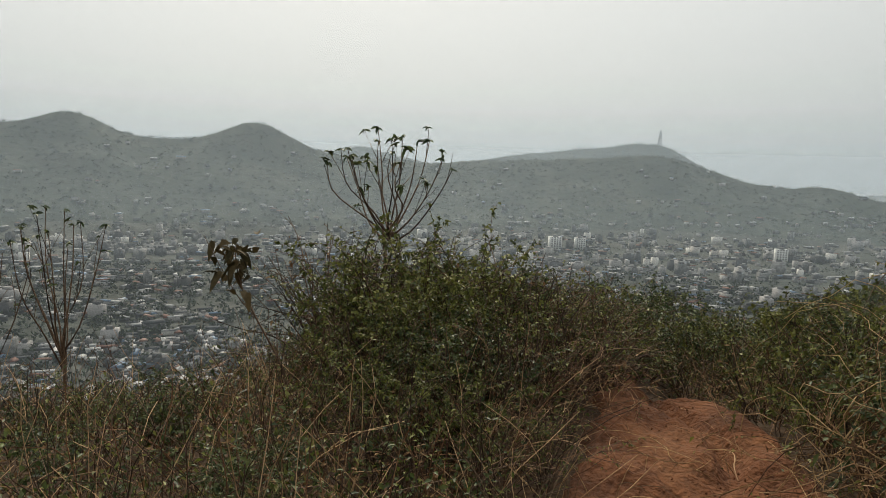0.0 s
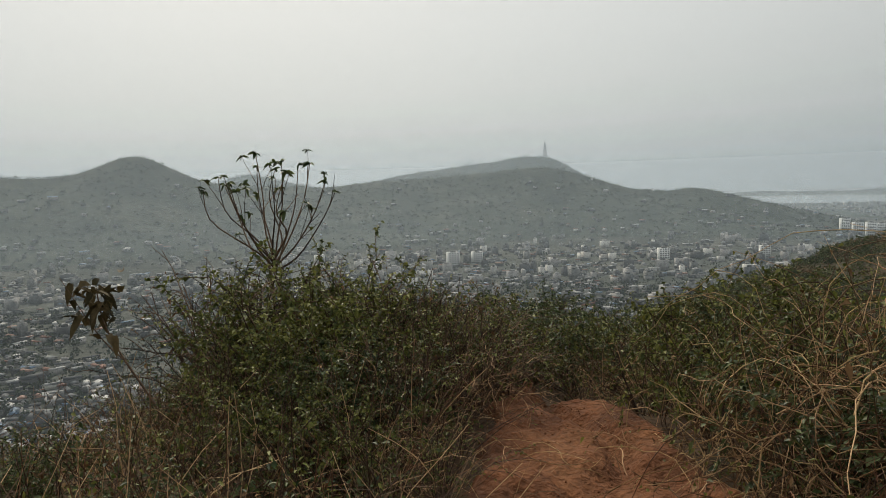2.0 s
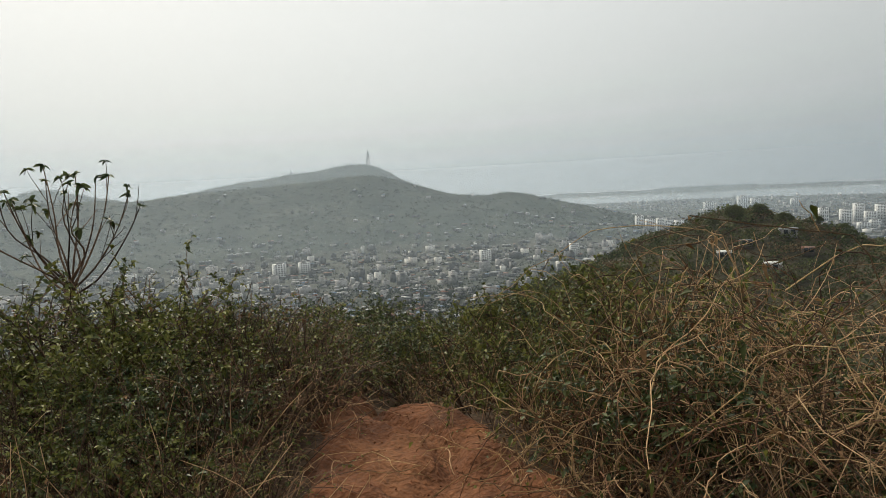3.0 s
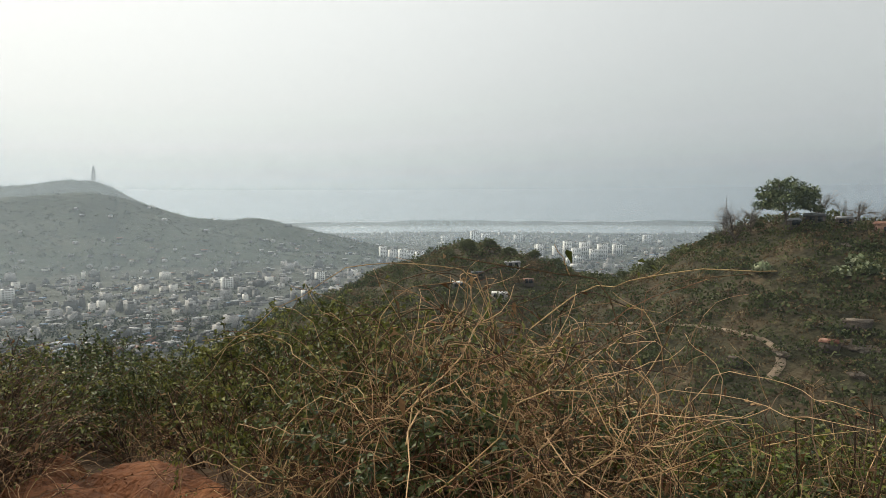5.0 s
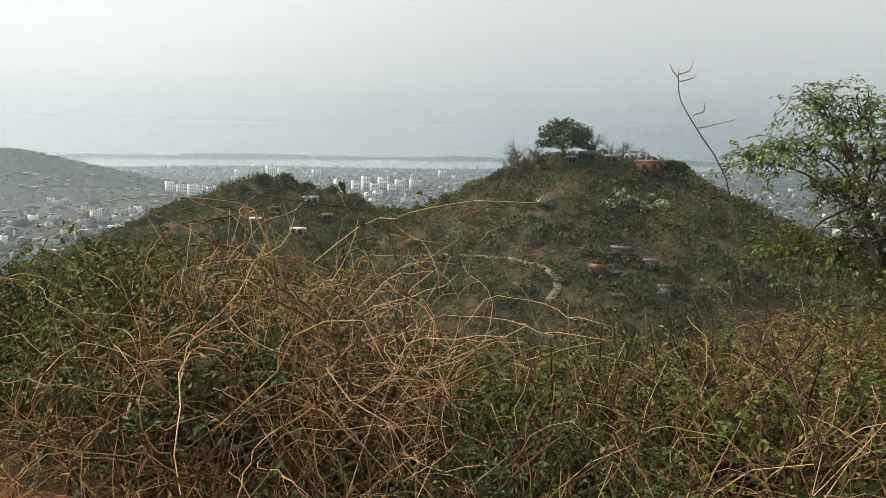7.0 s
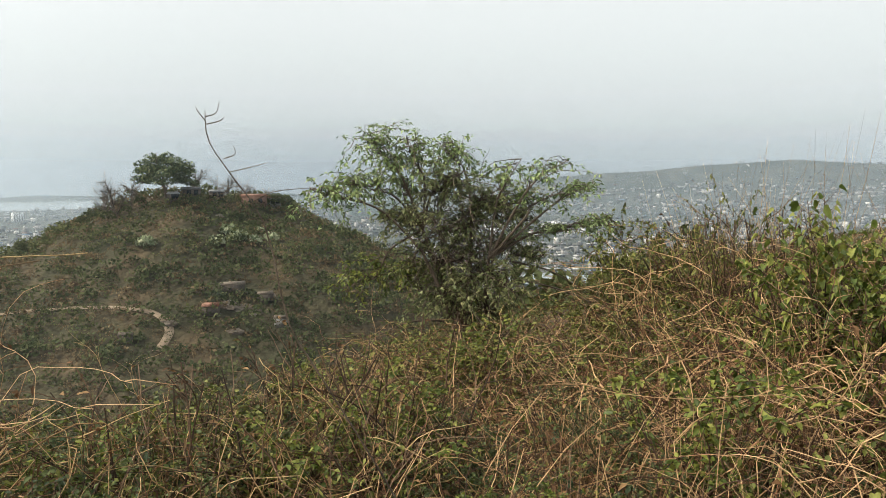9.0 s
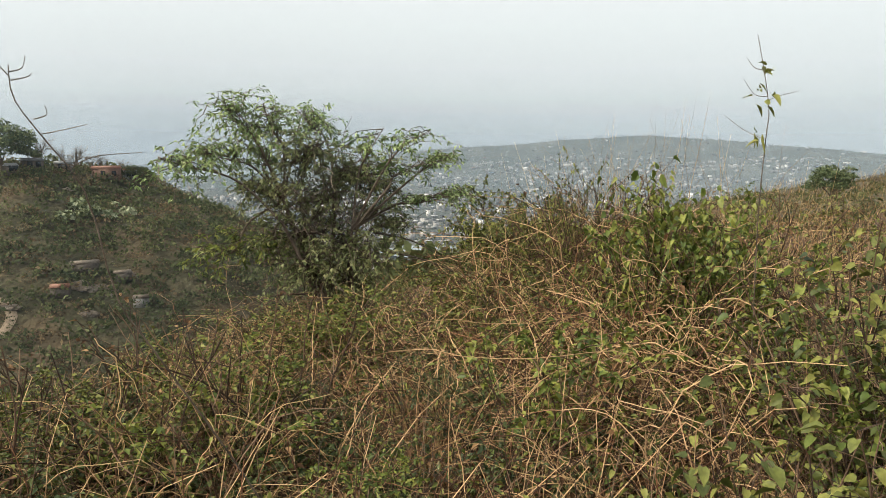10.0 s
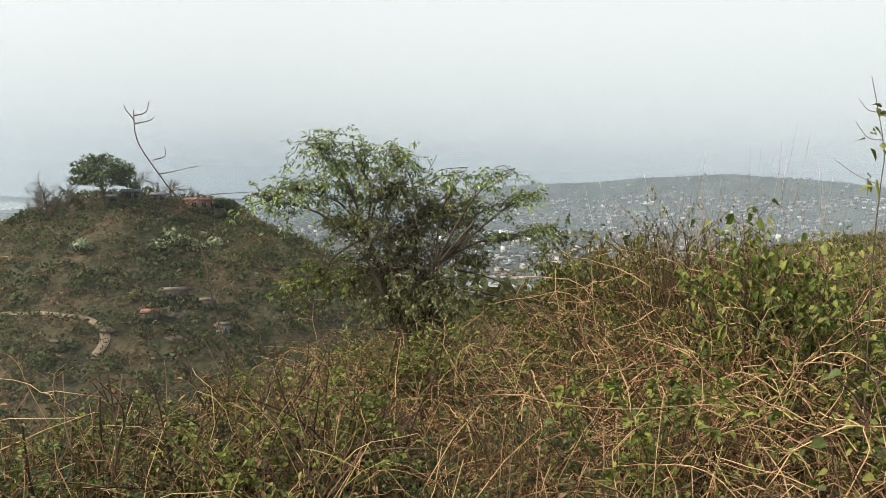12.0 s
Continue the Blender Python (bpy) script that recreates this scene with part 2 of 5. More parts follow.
# skyline of the wooded hills: degrees of bearing, degrees of elevation
SKY_AZ = (-75, -55, -40, -33, -30.7, -29.4, -28.3, -26.6, -25.2, -24, -20.5, -18.3, -16.4, -14.6, -12.8, -10.9, -9, -6, -3, -1, 2, 6, 11, 15.5, 17.5, 20, 24, 26.5, 29, 33, 36, 40, 43)
SKY_EL = (1.0, 1.4, 1.75, 1.85, 2.1, 2.65, 3.0, 2.6, 1.8, 1.35, 1.2, 1.65, 2.5, 2.85, 2.05, 0.9, 0.45, 0.2, 0.1, -0.1, 0.2, 0.4, 0.7, 1.05, 1.1, 0.45, -0.85, -1.1, -0.85, -1.9, -2.7, -3.8, -4.8)
# a second, hazier ridge behind it
BACK_AZ = (-12, -9.5, -8.2, -7, -5.6, -4, -1, 2, 6, 11, 14, 15.5, 17.5, 19, 21, 24)
BACK_EL = (-3, 0.4, 1.0, 1.25, 1.0, 0.6, -0.1, 0.2, 0.9, 1.5, 1.85, 2.15, 2.0, 1.3, 0.1, -3)
FAR_AZ = (84, 90, 97, 103, 110, 115, 119, 124, 130, 137, 150, 165)
FAR_EL = (-2.2, -1.6, -0.6, 0.1, 0.65, 1.1, 1.3, 1.05, 0.3, -0.3, -0.8, -1.0)
SLOPE_AZ = (-180, -120, -70, -18, -8, 0, 22, 42, 56, 80, 91, 98, 112, 124, 135, 150, 180)
SLOPE = (-0.03, 0.15, 0.62, 0.62, 0.50, 0.42, 0.32, 0.36, 0.60, 0.58, 0.38, 0.26, 0.10, 0.035, -0.02, -0.085, -0.03)
BROW_AZ = (-80, -70, -20, -6, 44, 56, 80, 92)
BROW = (3.0, 2.0, 2.0, 3.0, 3.0, 2.0, 2.0, 3.0)


def height(x, y):
    x, y = np.asarray(x, float), np.asarray(y, float)
    r = np.hypot(x, y)
    az = np.degrees(np.arctan2(x, y))
    s = np.interp(az, SLOPE_AZ, SLOPE)
    q = np.maximum(r - np.interp(az, BROW_AZ, BROW), 0)
    own = -s * q * q / (q + 9.0) - 0.45 * np.logaddexp(0, (r - 62) / 8) * 8
    own = own - 0.38 * np.clip((r - 4.5) / 1.2, 0, 1) * np.clip(1 - np.abs(az - 20) / 22, 0, 1)
    own = own + rough(x, y, 9, 0) * 0.25 * np.clip((r - 4) / 10, 0, 1) + rough(x, y, 2.2, 1) * 0.05 * np.clip((r - 1) / 4, 0, 1)
    da = np.hypot(x - KNOLL_A[0], y - KNOLL_A[1])
    db = np.hypot(x - KNOLL_B[0], y - KNOLL_B[1])
    a = -1.6 - 0.50 * (np.sqrt(da * da + 15 ** 2) - 15)
    b = -11.0 - 0.46 * (np.sqrt(db * db + 10 ** 2) - 10)
    ax, ay = KNOLL_B[0] - KNOLL_A[0], KNOLL_B[1] - KNOLL_A[1]
    t = np.clip(((x - KNOLL_A[0]) * ax + (y - KNOLL_A[1]) * ay) / (ax * ax + ay * ay), 0, 1)
    dr = np.hypot(x - KNOLL_A[0] - t * ax, y - KNOLL_A[1] - t * ay)
    ridge = -19 - 0.42 * (np.sqrt(dr * dr + 12 ** 2) - 12)
    hills = smax(smax(a, b, 3), ridge, 3) + (rough(x, y, 24, 2) * 1.8 + rough(x, y, 7, 3) * 0.5) * np.clip((r - 60) / 60, 0, 1)
    near = smax(own, hills, 3)
    z = smax(near, PLAIN_Z, 6)
    # the wooded ring of hills
    crest = 0.04 + sum(np.interp(az + d, SKY_AZ, SKY_EL, left=-9, right=-9) for d in (-0.8, -0.4, 0, 0.4, 0.8)) / 5
    R0 = 1690 + 90 * np.sin(np.radians(az * 4))
    foot = R0 - 470 + 70 * rough(x, y, 420, 4)
    up = np.clip((r - foot) / (R0 - foot), 0, 1)
    up = up ** 1.25 * np.where(r > R0, np.clip(1 - (r - R0) / 900, 0, 1), 1)
    top = 1.6 + R0 * np.tan(np.radians(crest))
    gul = rough(x, y, 190, 5) * 9 + rough(x, y, 70, 3) * 4
    hill = PLAIN_Z + np.maximum(top - PLAIN_Z, 0) * up + gul * np.clip(up * (1 - up) * 4, 0, 1)
    z = np.maximum(z, np.where((az < 43.5) & (az > -75), hill, -999))
    back = sum(np.interp(az + d, BACK_AZ, BACK_EL, left=-9, right=-9) for d in (-0.5, 0, 0.5)) / 3 + 0.05 * rough(x, y, 45, 1)
    btop = 1.6 + 2350 * np.tan(np.radians(back)) + rough(x, y, 60, 3) * 2.5
    bup = np.clip(1 - np.abs(r - 2350) / 480, 0, 1)
    z = np.maximum(z, np.where((az > -12) & (az < 24), PLAIN_Z + np.maximum(btop - PLAIN_Z, 0) * bup, -999))
    # low far range beyond the town
    fc = np.interp(az, FAR_AZ, FAR_EL, left=-9, right=-9)
    ftop = 1.6 + 2600 * np.tan(np.radians(fc)) + rough(x, y, 260, 4) * 7
    fup = np.clip((r - 1880) / 720, 0, 1) ** 1.3 * np.clip((3300 - r) / 500, 0, 1)
    z = np.maximum(z, np.where((az > 84) & (az < 165), PLAIN_Z + np.maximum(ftop - PLAIN_Z, 0) * fup, -999))
    # river bed, and hills on its far side
    bed = (az > 28) & (az < 92) & (r > 3350 + 180 * rough(x, y, 900, 2) + 9 * np.maximum(az - 62, 0)) & (r < 4600)
    z = np.where(bed, PLAIN_Z - 6, z)
    over = np.clip((r - 4640) / 160, 0, 1) * (15 + 9 * rough(x, y, 700, 1) + 7 * rough(x, y, 250, 3))
    z = np.where((az > 20) & (az < 100), z + np.maximum(over, 0), z)
    return z


# the trodden way: across, along, half width
WAY = [(0.30, -2.6, 0.75), (0.35, -0.6, 0.80), (1.0, 1.4, 0.60), (1.36, 3.2, 0.52), (1.54, 4.4, 0.40), (1.60, 4.8, 0.20), (1.75, 5.4, 0.14), (1.85, 6.3, 0.14), (2.05, 7.5, 0.20), (2.6, 9.0, 0.22), (2.9, 11.0, 0.22)]
_ty = np.array([p[1] for p in WAY])


def way_x(y):
    return np.interp(y, _ty, [p[0] for p in WAY])


def way_w(y):
    return np.interp(y, _ty, [p[2] for p in WAY])


def off_way(x, y):
    """How far a place lies outside the trodden way."""
    return np.where((y > -3) & (y < 11), np.abs(x - way_x(y)) - way_w(y), 9.0)


def ground_sheet():
    az = np.radians(np.concatenate([np.arange(-60, 160, 0.55), np.arange(160, 300, 2.5)]))
    r = np.concatenate([[0.0], np.geomspace(0.5, 60, 80, endpoint=False), np.geomspace(60, 320, 60, endpoint=False), np.geomspace(320, 1200, 24, endpoint=False), np.linspace(1200, 2450, 70, endpoint=False), np.linspace(2450, 4950, 30)])
    A, Rr = np.meshgrid(az, r[1:])
    X, Y = np.sin(A) * Rr, np.cos(A) * Rr
    Z = height(X, Y)
    # the soil lies below the trodden earth
    Z = Z - np.where(Rr < 14, 0.32 * np.clip(-(off_way(X, Y) + 0.10) / 0.10, 0, 1), 0)
    v = np.concatenate([[[0, 0, float(height(0, 0))]], np.stack([X, Y, Z], -1).reshape(-1, 3)])
    n, k = len(az), len(r) - 1
    idx = 1 + np.arange(n * k).reshape(k, n)
    nx = np.roll(idx, -1, axis=1)
    quads = np.stack([idx[:-1], idx[1:], nx[1:], nx[:-1]], -1).reshape(-1, 4)
    tri = np.stack([np.zeros(n, int), idx[0], nx[0]], -1)
    zc = Z[:-1].reshape(-1)
    rc = Rr[:-1].reshape(-1)
    mi = np.where(rc < 20, 0, np.where((zc > PLAIN_Z + 9) & (rc < 420), 1, np.where((zc > PLAIN_Z + 9) & (np.degrees(A[:-1].reshape(-1)) < 90), 2, 3)))
    me = raw_mesh("ground", v, [quads, tri], [SOIL, SCRUB, FOREST, PLAIN], np.concatenate([mi, np.zeros(n)]), True)
    return tagged(new("ground", me), "dry brown hilltop falling to wooded hills and a town plain", "ground", kind="structure")


ground_sheet()

# ---- the river and the pond ----
WATER = material("hazy_water", [(0.20, 0.24, 0.25), (0.26, 0.30, 0.31)], 0.004, 0.05, 0.12, 0.05)


def water_sheet(name, outline, z, label):
    bm = bmesh.new()
    bm.faces.new([bm.verts.new((x, y, z)) for x, y in outline])
    me = bpy.data.meshes.new(name)
    bm.to_mesh(me)
    bm.free()
    me.materials.append(WATER)
    return tagged(new(name, me), label, "water", kind="structure")


water_sheet("water_river", [polar(a, 3000) for a in range(26, 95, 4)] + [polar(a, 4690) for a in range(94, 25, -4)], PLAIN_Z - 1.5,
            "broad pale river under haze beyond the town")
pond_c = polar(101.0, 860)
water_sheet("water_pond", [(pond_c[0] + math.cos(i * 0.2618) * (48 + 9 * math.sin(i * 1.9)), pond_c[1] + math.sin(i * 0.2618) * (62 + 10 * math.cos(i * 1.3))) for i in range(24)],
            PLAIN_Z + 2.2, "grey still pond among the houses of the town")

# ---- the trodden way ----
def dirt_path():
    ys = np.linspace(-2.6, 11, 300)
    us = np.linspace(-1.35, 1.35, 60)
    U, Y = np.meshgrid(us, ys)
    wob = 1.04 + 0.14 * rough(Y * 0 + U * 0.2, Y, 0.9, 2) * np.sign(U)
    X = way_x(Y) + U * way_w(Y) * wob
    Z = height(X, Y)
    edge = np.clip((np.abs(U) - 1.0) / 0.35, 0, 1)
    gully = (0.11 + 0.05 * rough(X, Y, 0.5, 1)) * np.exp(-((X - (way_x(Y) + 0.10 + 0.13 * np.sin(Y * 2.3))) / (0.09 + 0.03 * rough(X, Y, 0.7, 2))) ** 2) * np.clip((Y - 2.4) / 0.8, 0, 1)
    Z = Z + 0.075 + 0.045 * rough(X, Y, 0.45, 3) + 0.020 * rough(X, Y, 0.12, 4) + 0.010 * rough(X, Y, 0.05, 0) - 0.17 * edge - gully
    idx = np.arange(X.size).reshape(X.shape)
    f = np.stack([idx[:-1, :-1], idx[:-1, 1:], idx[1:, 1:], idx[1:, :-1]], -1).reshape(-1, 4)
    tagged(new("dirt_path", raw_mesh("dirt_path", np.stack([X, Y, Z], -1), f, [DIRT], None, True)),
           "trodden path of bare reddish-orange earth with a rain gully", "path", kind="structure")
    # crumbs of earth and pebbles
    vs, fs, n = [], [], 0
    for _ in range(220):
        y = RNG.uniform(2.2, 6.5)
        x = float(way_x(y)) + RNG.uniform(-1, 1) * float(way_w(y))
        s = RNG.uniform(0.004, 0.011)
        v = unit(np.array([(1, 0, -.5), (-.5, .87, -.5), (-.5, -.87, -.5), (0.1, 0, 1), (.3, .9, .4)]) + RNG.normal(size=(5, 3)) * 0.25) * s
        vs.append(v + np.array([x, y, float(height(x, y)) + 0.05]))
        fs.append(np.array([(0, 2, 1), (0, 3, 2), (1, 2, 3), (0, 1, 4), (0, 4, 3), (1, 3, 4)]) + n)
        n += 5
    tagged(new("pebbles", raw_mesh("pebbles", np.concatenate(vs), np.concatenate(fs), [DIRT])), "crumbs of red earth and small stones on the path", "pebbles", kind="stuff")


dirt_path()

# ---- plants: one function for each kind, all about one metre high ----
def shrub(leaf, count=950, size=0.05, stems=18, label="", name="leafy_shrub", spread=0.55, stem_mat=None):
    """Many stems from one root, twigs on them, leaves on the twigs."""
    root = thing(name, label, "shrub", "hilltop scrub")
    a = RNG.uniform(0, 6.28, stems)
    out = np.sqrt(RNG.uniform(0.02, 1, stems)) * spread
    d = np.stack([np.cos(a) * out, np.sin(a) * out, np.ones(stems)], -1)
    base = np.stack([np.cos(a) * 0.08 * out, np.sin(a) * 0.08 * out, np.full(stems, -0.06)], -1)
    main = arcs(base, d, RNG.uniform(0.75, 1.12, stems), 7, RNG.uniform(0.05, 0.5, stems), 0.35)
    main[..., 2] *= 1.0 / np.percentile(main[:, -1, 2], 75)
    main[..., 2] = np.where(main[..., 2] > 0.9, 0.9 + (main[..., 2] - 0.9) * 0.4, main[..., 2])
    nt = stems * 5
    p, t = along(main, nt, 0.3, 1.0)
    tw = arcs(p, t + RNG.normal(size=(nt, 3)) * 0.75, RNG.uniform(0.16, 0.42, nt), 4, RNG.uniform(0, 0.8, nt), 0.4)
    v1, f1 = tubes(main, taper(stems, 7, 0.008, 0.003))
    v2, f2 = tubes(tw, taper(nt, 4, 0.0036, 0.0016))
    part("stem_work", raw_mesh("stem_work", np.concatenate([v1, v2]), np.concatenate([f1, f2 + len(v1)]), [stem_mat or STEM_DARK]), root, kind="stuff")
    p, t = along(tw, count, 0.1, 1.0)
    q, tq = along(main, count // 8, 0.35, 1.0)
    p, t = np.concatenate([p, q]), np.concatenate([t, tq])
    d = t * 0.5 + RNG.normal(size=p.shape) * 0.7
    L = RNG.uniform(0.6, 1.25, len(p)) * size
    v, f = small_leaves(p, d, L, L * RNG.uniform(0.42, 0.66, len(p)), 0.25)
    part("foliage", raw_mesh("foliage", v, f, [leaf]), root, kind="stuff")
    return root


def vine_tangle(label, mat, count=100, radius=0.75, leafy=0, name="vine_tangle", leaf=None):
    """A heap of dry climbing stems that arch over one another."""
    root = thing(name, label, "vine", "hilltop scrub")
    a, rr = RNG.uniform(0, 6.28, count), np.sqrt(RNG.uniform(0, 1, count)) * radius
    base = np.stack([np.cos(a) * rr, np.sin(a) * rr, RNG.uniform(-0.05, 0.75, count) * (1 - (rr / radius) ** 2 * 0.7)], -1)
    b = RNG.uniform(0, 6.28, count)
    d = np.stack([np.cos(b), np.sin(b), RNG.uniform(-0.1, 1.3, count)], -1)
    ln = arcs(base, d, RNG.uniform(0.35, 1.05, count) * radius * 1.5, 12, RNG.uniform(0.3, 2.6, count), 0.85)
    ln[..., 2] = np.where(ln[..., 2] > 0.85, 0.85 + (ln[..., 2] - 0.85) * 0.25, ln[..., 2]) * 1.1
    thick = RNG.uniform(0.0011, 0.0034, (count, 1))
    v, f = tubes(ln, taper(count, 12, thick, thick * 0.55))
    part("cane_work", raw_mesh("cane_work", v, f, [mat]), root, kind="stuff")
    n2 = int(count * 1.3)
    p, t = along(ln, n2, 0.1, 0.95)
    tw = arcs(p, t + RNG.normal(size=(n2, 3)) * 0.8, RNG.uniform(0.08, 0.3, n2), 5, RNG.uniform(0, 1.5, n2), 0.5)
    tw[..., 2] = np.where(tw[..., 2] > 0.98, 0.98 + (tw[..., 2] - 0.98) * 0.25, tw[..., 2])
    v, f = tubes(tw, taper(n2, 5, 0.0021, 0.0011))
    part("twig_work", raw_mesh("twig_work", v, f, [mat]), root, kind="stuff")
    n3 = 120 + leafy
    p, t = along(np.concatenate([tw[:, [0, 2, 4]], ln[:, [2, 6, 10]]]), n3, 0.0, 1.0)
    L = RNG.uniform(0.02, 0.048, n3)
    v, f = small_leaves(p, t * 0.3 + RNG.normal(size=p.shape), L, L * 0.5, 0.4)
    part("foliage", raw_mesh("foliage", v, f, [leaf or LEAF_DRY]), root, kind="stuff")
    # fresh leaves that push through the dry stems
    p, t = along(tw[:, [0, 2, 4]], 240, 0.0, 1.0)
    L = RNG.uniform(0.016, 0.040, 240)
    v, f = small_leaves(p + RNG.normal(size=p.shape) * 0.03, t * 0.3 + RNG.normal(size=p.shape), L, L * 0.5, 0.3)
    part("fresh_foliage", raw_mesh("fresh_foliage", v, f, [LEAF]), root, kind="stuff")
    return root


def bare_shrub(label, mat=None, count=16, name="bare_shrub", tips=90):
    """Upright dark stems almost without leaves."""
    root = thing(name, label, "shrub", "hilltop scrub")
    a = RNG.uniform(0, 6.28, count)
    out = RNG.uniform(0.05, 0.5, count)
    base = np.stack([np.cos(a) * 0.12, np.sin(a) * 0.12, np.full(count, -0.06)], -1)
    ln = arcs(base, np.stack([np.cos(a) * out, np.sin(a) * out, np.ones(count)], -1), RNG.uniform(0.6, 1.1, count), 9, RNG.uniform(-0.1, 0.5, count), 0.35)
    ln[..., 2] *= 1.0 / np.percentile(ln[:, -1, 2], 85)
    nt = count * 4
    p, t = along(ln, nt, 0.25, 0.95)
    tw = arcs(p, t + RNG.normal(size=(nt, 3)) * 0.6, RNG.uniform(0.1, 0.4, nt), 6, RNG.uniform(-0.3, 0.6, nt), 0.4)
    v1, f1 = tubes(ln, taper(count, 9, 0.008, 0.003))
    v2, f2 = tubes(tw, taper(nt, 6, 0.0036, 0.0016))
    part("stem_work", raw_mesh("stem_work", np.concatenate([v1, v2]), np.concatenate([f1, f2 + len(v1)]), [mat or STEM_DARK]), root, kind="stuff")
    p, t = along(tw, tips, 0.5, 1.0)
    L = RNG.uniform(0.02, 0.05, tips)
    v, f = leaves(p, t + RNG.normal(size=p.shape) * 0.6, L, L * 0.5, 0.4)
    part("foliage", raw_mesh("foliage", v, f, [LEAF_DRY]), root, kind="stuff")
    return root


def grass_tuft(label, mat, count=95, name="dry_grass"):
    root = thing(name, label, "grass", "hilltop scrub")
    a, rr = RNG.uniform(0, 6.28, count), np.sqrt(RNG.uniform(0, 1, count)) * 0.28
    base = np.stack([np.cos(a) * rr, np.sin(a) * rr, np.full(count, -0.05)], -1)
    b, lean = RNG.uniform(0, 6.28, count), RNG.uniform(0.05, 0.8, count)
    ln = arcs(base, np.stack([np.cos(b) * lean, np.sin(b) * lean, np.ones(count)], -1), RNG.uniform(0.4, 1.1, count), 7, RNG.uniform(0.2, 1.9, count), 0.2)
    ln[..., 2] *= 1.0 / np.percentile(ln[..., 2].max(axis=1), 85)
    thick = RNG.uniform(0.002, 0.0048, (count, 1))
    v, f = tubes(ln, taper(count, 7, thick, 0.0006))
    part("blade_mass", raw_mesh("blade_mass", v, f, [mat]), root, kind="stuff")
    return root


def broadleaf(label, leaf, name="broadleaf_weed", size=0.066, stems=11, per=24, low=0.15):
    """A soft upright herb with large heart-shaped leaves on stalks."""
    root = thing(name, label, "plant", "hilltop scrub")
    a = RNG.uniform(0, 6.28, stems)
    out = RNG.uniform(0.05, 0.45, stems)
    base = np.stack([np.cos(a) * 0.06, np.sin(a) * 0.06, np.full(stems, -0.05)], -1)
    ln = arcs(base, np.stack([np.cos(a) * out, np.sin(a) * out, np.ones(stems)], -1), RNG.uniform(0.7, 1.1, stems), 8, RNG.uniform(0, 0.4, stems), 0.25)
    ln[..., 2] *= 1.0 / np.percentile(ln[:, -1, 2], 85)
    n = stems * per
    p, t = along(ln, n, low, 1.0)
    b = RNG.uniform(0, 6.28, n)
    stalk = arcs(p, np.stack([np.cos(b), np.sin(b), np.full(n, 0.5)], -1), RNG.uniform(0.04, 0.12, n), 3, RNG.uniform(0, 0.6, n), 0.2)
    v1, f1 = tubes(ln, taper(stems, 8, 0.006, 0.0025))
    v2, f2 = tubes(stalk, taper(n, 3, 0.0018, 0.0012))
    part("stem_work", raw_mesh("stem_work", np.concatenate([v1, v2]), np.concatenate([f1, f2 + len(v1)]), [STEM_DARK]), root, kind="stuff")
    q = stalk[:, -1]
    d = np.stack([np.cos(b), np.sin(b), RNG.uniform(-0.5, 0.25, n)], -1)
    L = RNG.uniform(0.45, 1.0, n) * size
    v, f = leaves(q, d, L, L * RNG.uniform(0.7, 0.95, n), 0.3)
    part("foliage", raw_mesh("foliage", v, f, [leaf]), root, kind="stuff")
    return root


class Kind:
    """A few variants of a plant; the first use of each stands itself, later ones are copies."""

    def __init__(self, made):
        self.made, self.used = made, set()

    def put(self, x, y, tall, wide=None, sink=0.0, lean=6):
        i = int(RNG.integers(0, len(self.made)))
        z = float(height(x, y)) - sink
        m = pose(x, y, z, RNG.uniform(-lean, lean), RNG.uniform(-lean, lean), RNG.uniform(0, 360))
        size = Vector((wide or tall, wide or tall, tall))
        if i in self.used:
            s = self.made[i].scale
            return copy_thing(self.made[i], m @ Matrix.Diagonal((size.x / s.x, size.y / s.y, size.z / s.z, 1)))
        self.used.add(i)
        self.made[i].matrix_basis = m @ Matrix.Diagonal((*size, 1))
        return self.made[i]


GREEN = Kind([shrub(LEAF, 2300, 0.042, label="dense green shrub with small pointed leaves on the dry slope") for _ in range(4)])
DARK = Kind([shrub(LEAF_DARK, 2300, 0.044, label="dark green leafy shrub on the dry hillside") for _ in range(3)])
LIME = Kind([shrub(LEAF_LIME, 1500, 0.046, 14, label="fresh yellow-green shrub among dry stems") for _ in range(3)])
THIN = Kind([shrub(LEAF, 900, 0.036, 18, label="thin half-bare shrub with olive leaves and brown twigs", name="thin_shrub") for _ in range(3)])
RED_VINE = Kind([vine_tangle("tangle of dry reddish-brown vines over a mound", VINE) for _ in range(4)])
LEAFY_VINE = Kind([vine_tangle("dry vine tangle with some green leaves", VINE, 90, 0.75, 420, leaf=LEAF) for _ in range(3)])
STRAW_VINE = Kind([vine_tangle("loose tangle of straw-coloured climbing stems", STRAW, 80) for _ in range(3)])
BARE = Kind([bare_shrub("leafless dark-stemmed shrub with a few withered leaves") for _ in range(4)])
GRASS = Kind([grass_tuft("tuft of tall straw-coloured dry grass", STRAW) for _ in range(4)])
GRASS_G = Kind([grass_tuft("tuft of olive half-dry grass", LEAF_LIME, 90, "green_grass") for _ in range(2)])
BROAD = Kind([broadleaf("soft green weed with large heart-shaped leaves", LEAF) for _ in range(3)])
BROAD_L = Kind([broadleaf("yellow-green weed with large soft leaves", m, size=0.050, stems=15, per=26) for m in (LEAF_LIME, LEAF, LEAF_DARK)])
CREST = Kind([broadleaf("leafy green bush with drooping oval leaves", m, "leafy_bush", 0.062, 16, 26, 0.70) for m in (LEAF_LIME, LEAF_LIME)])

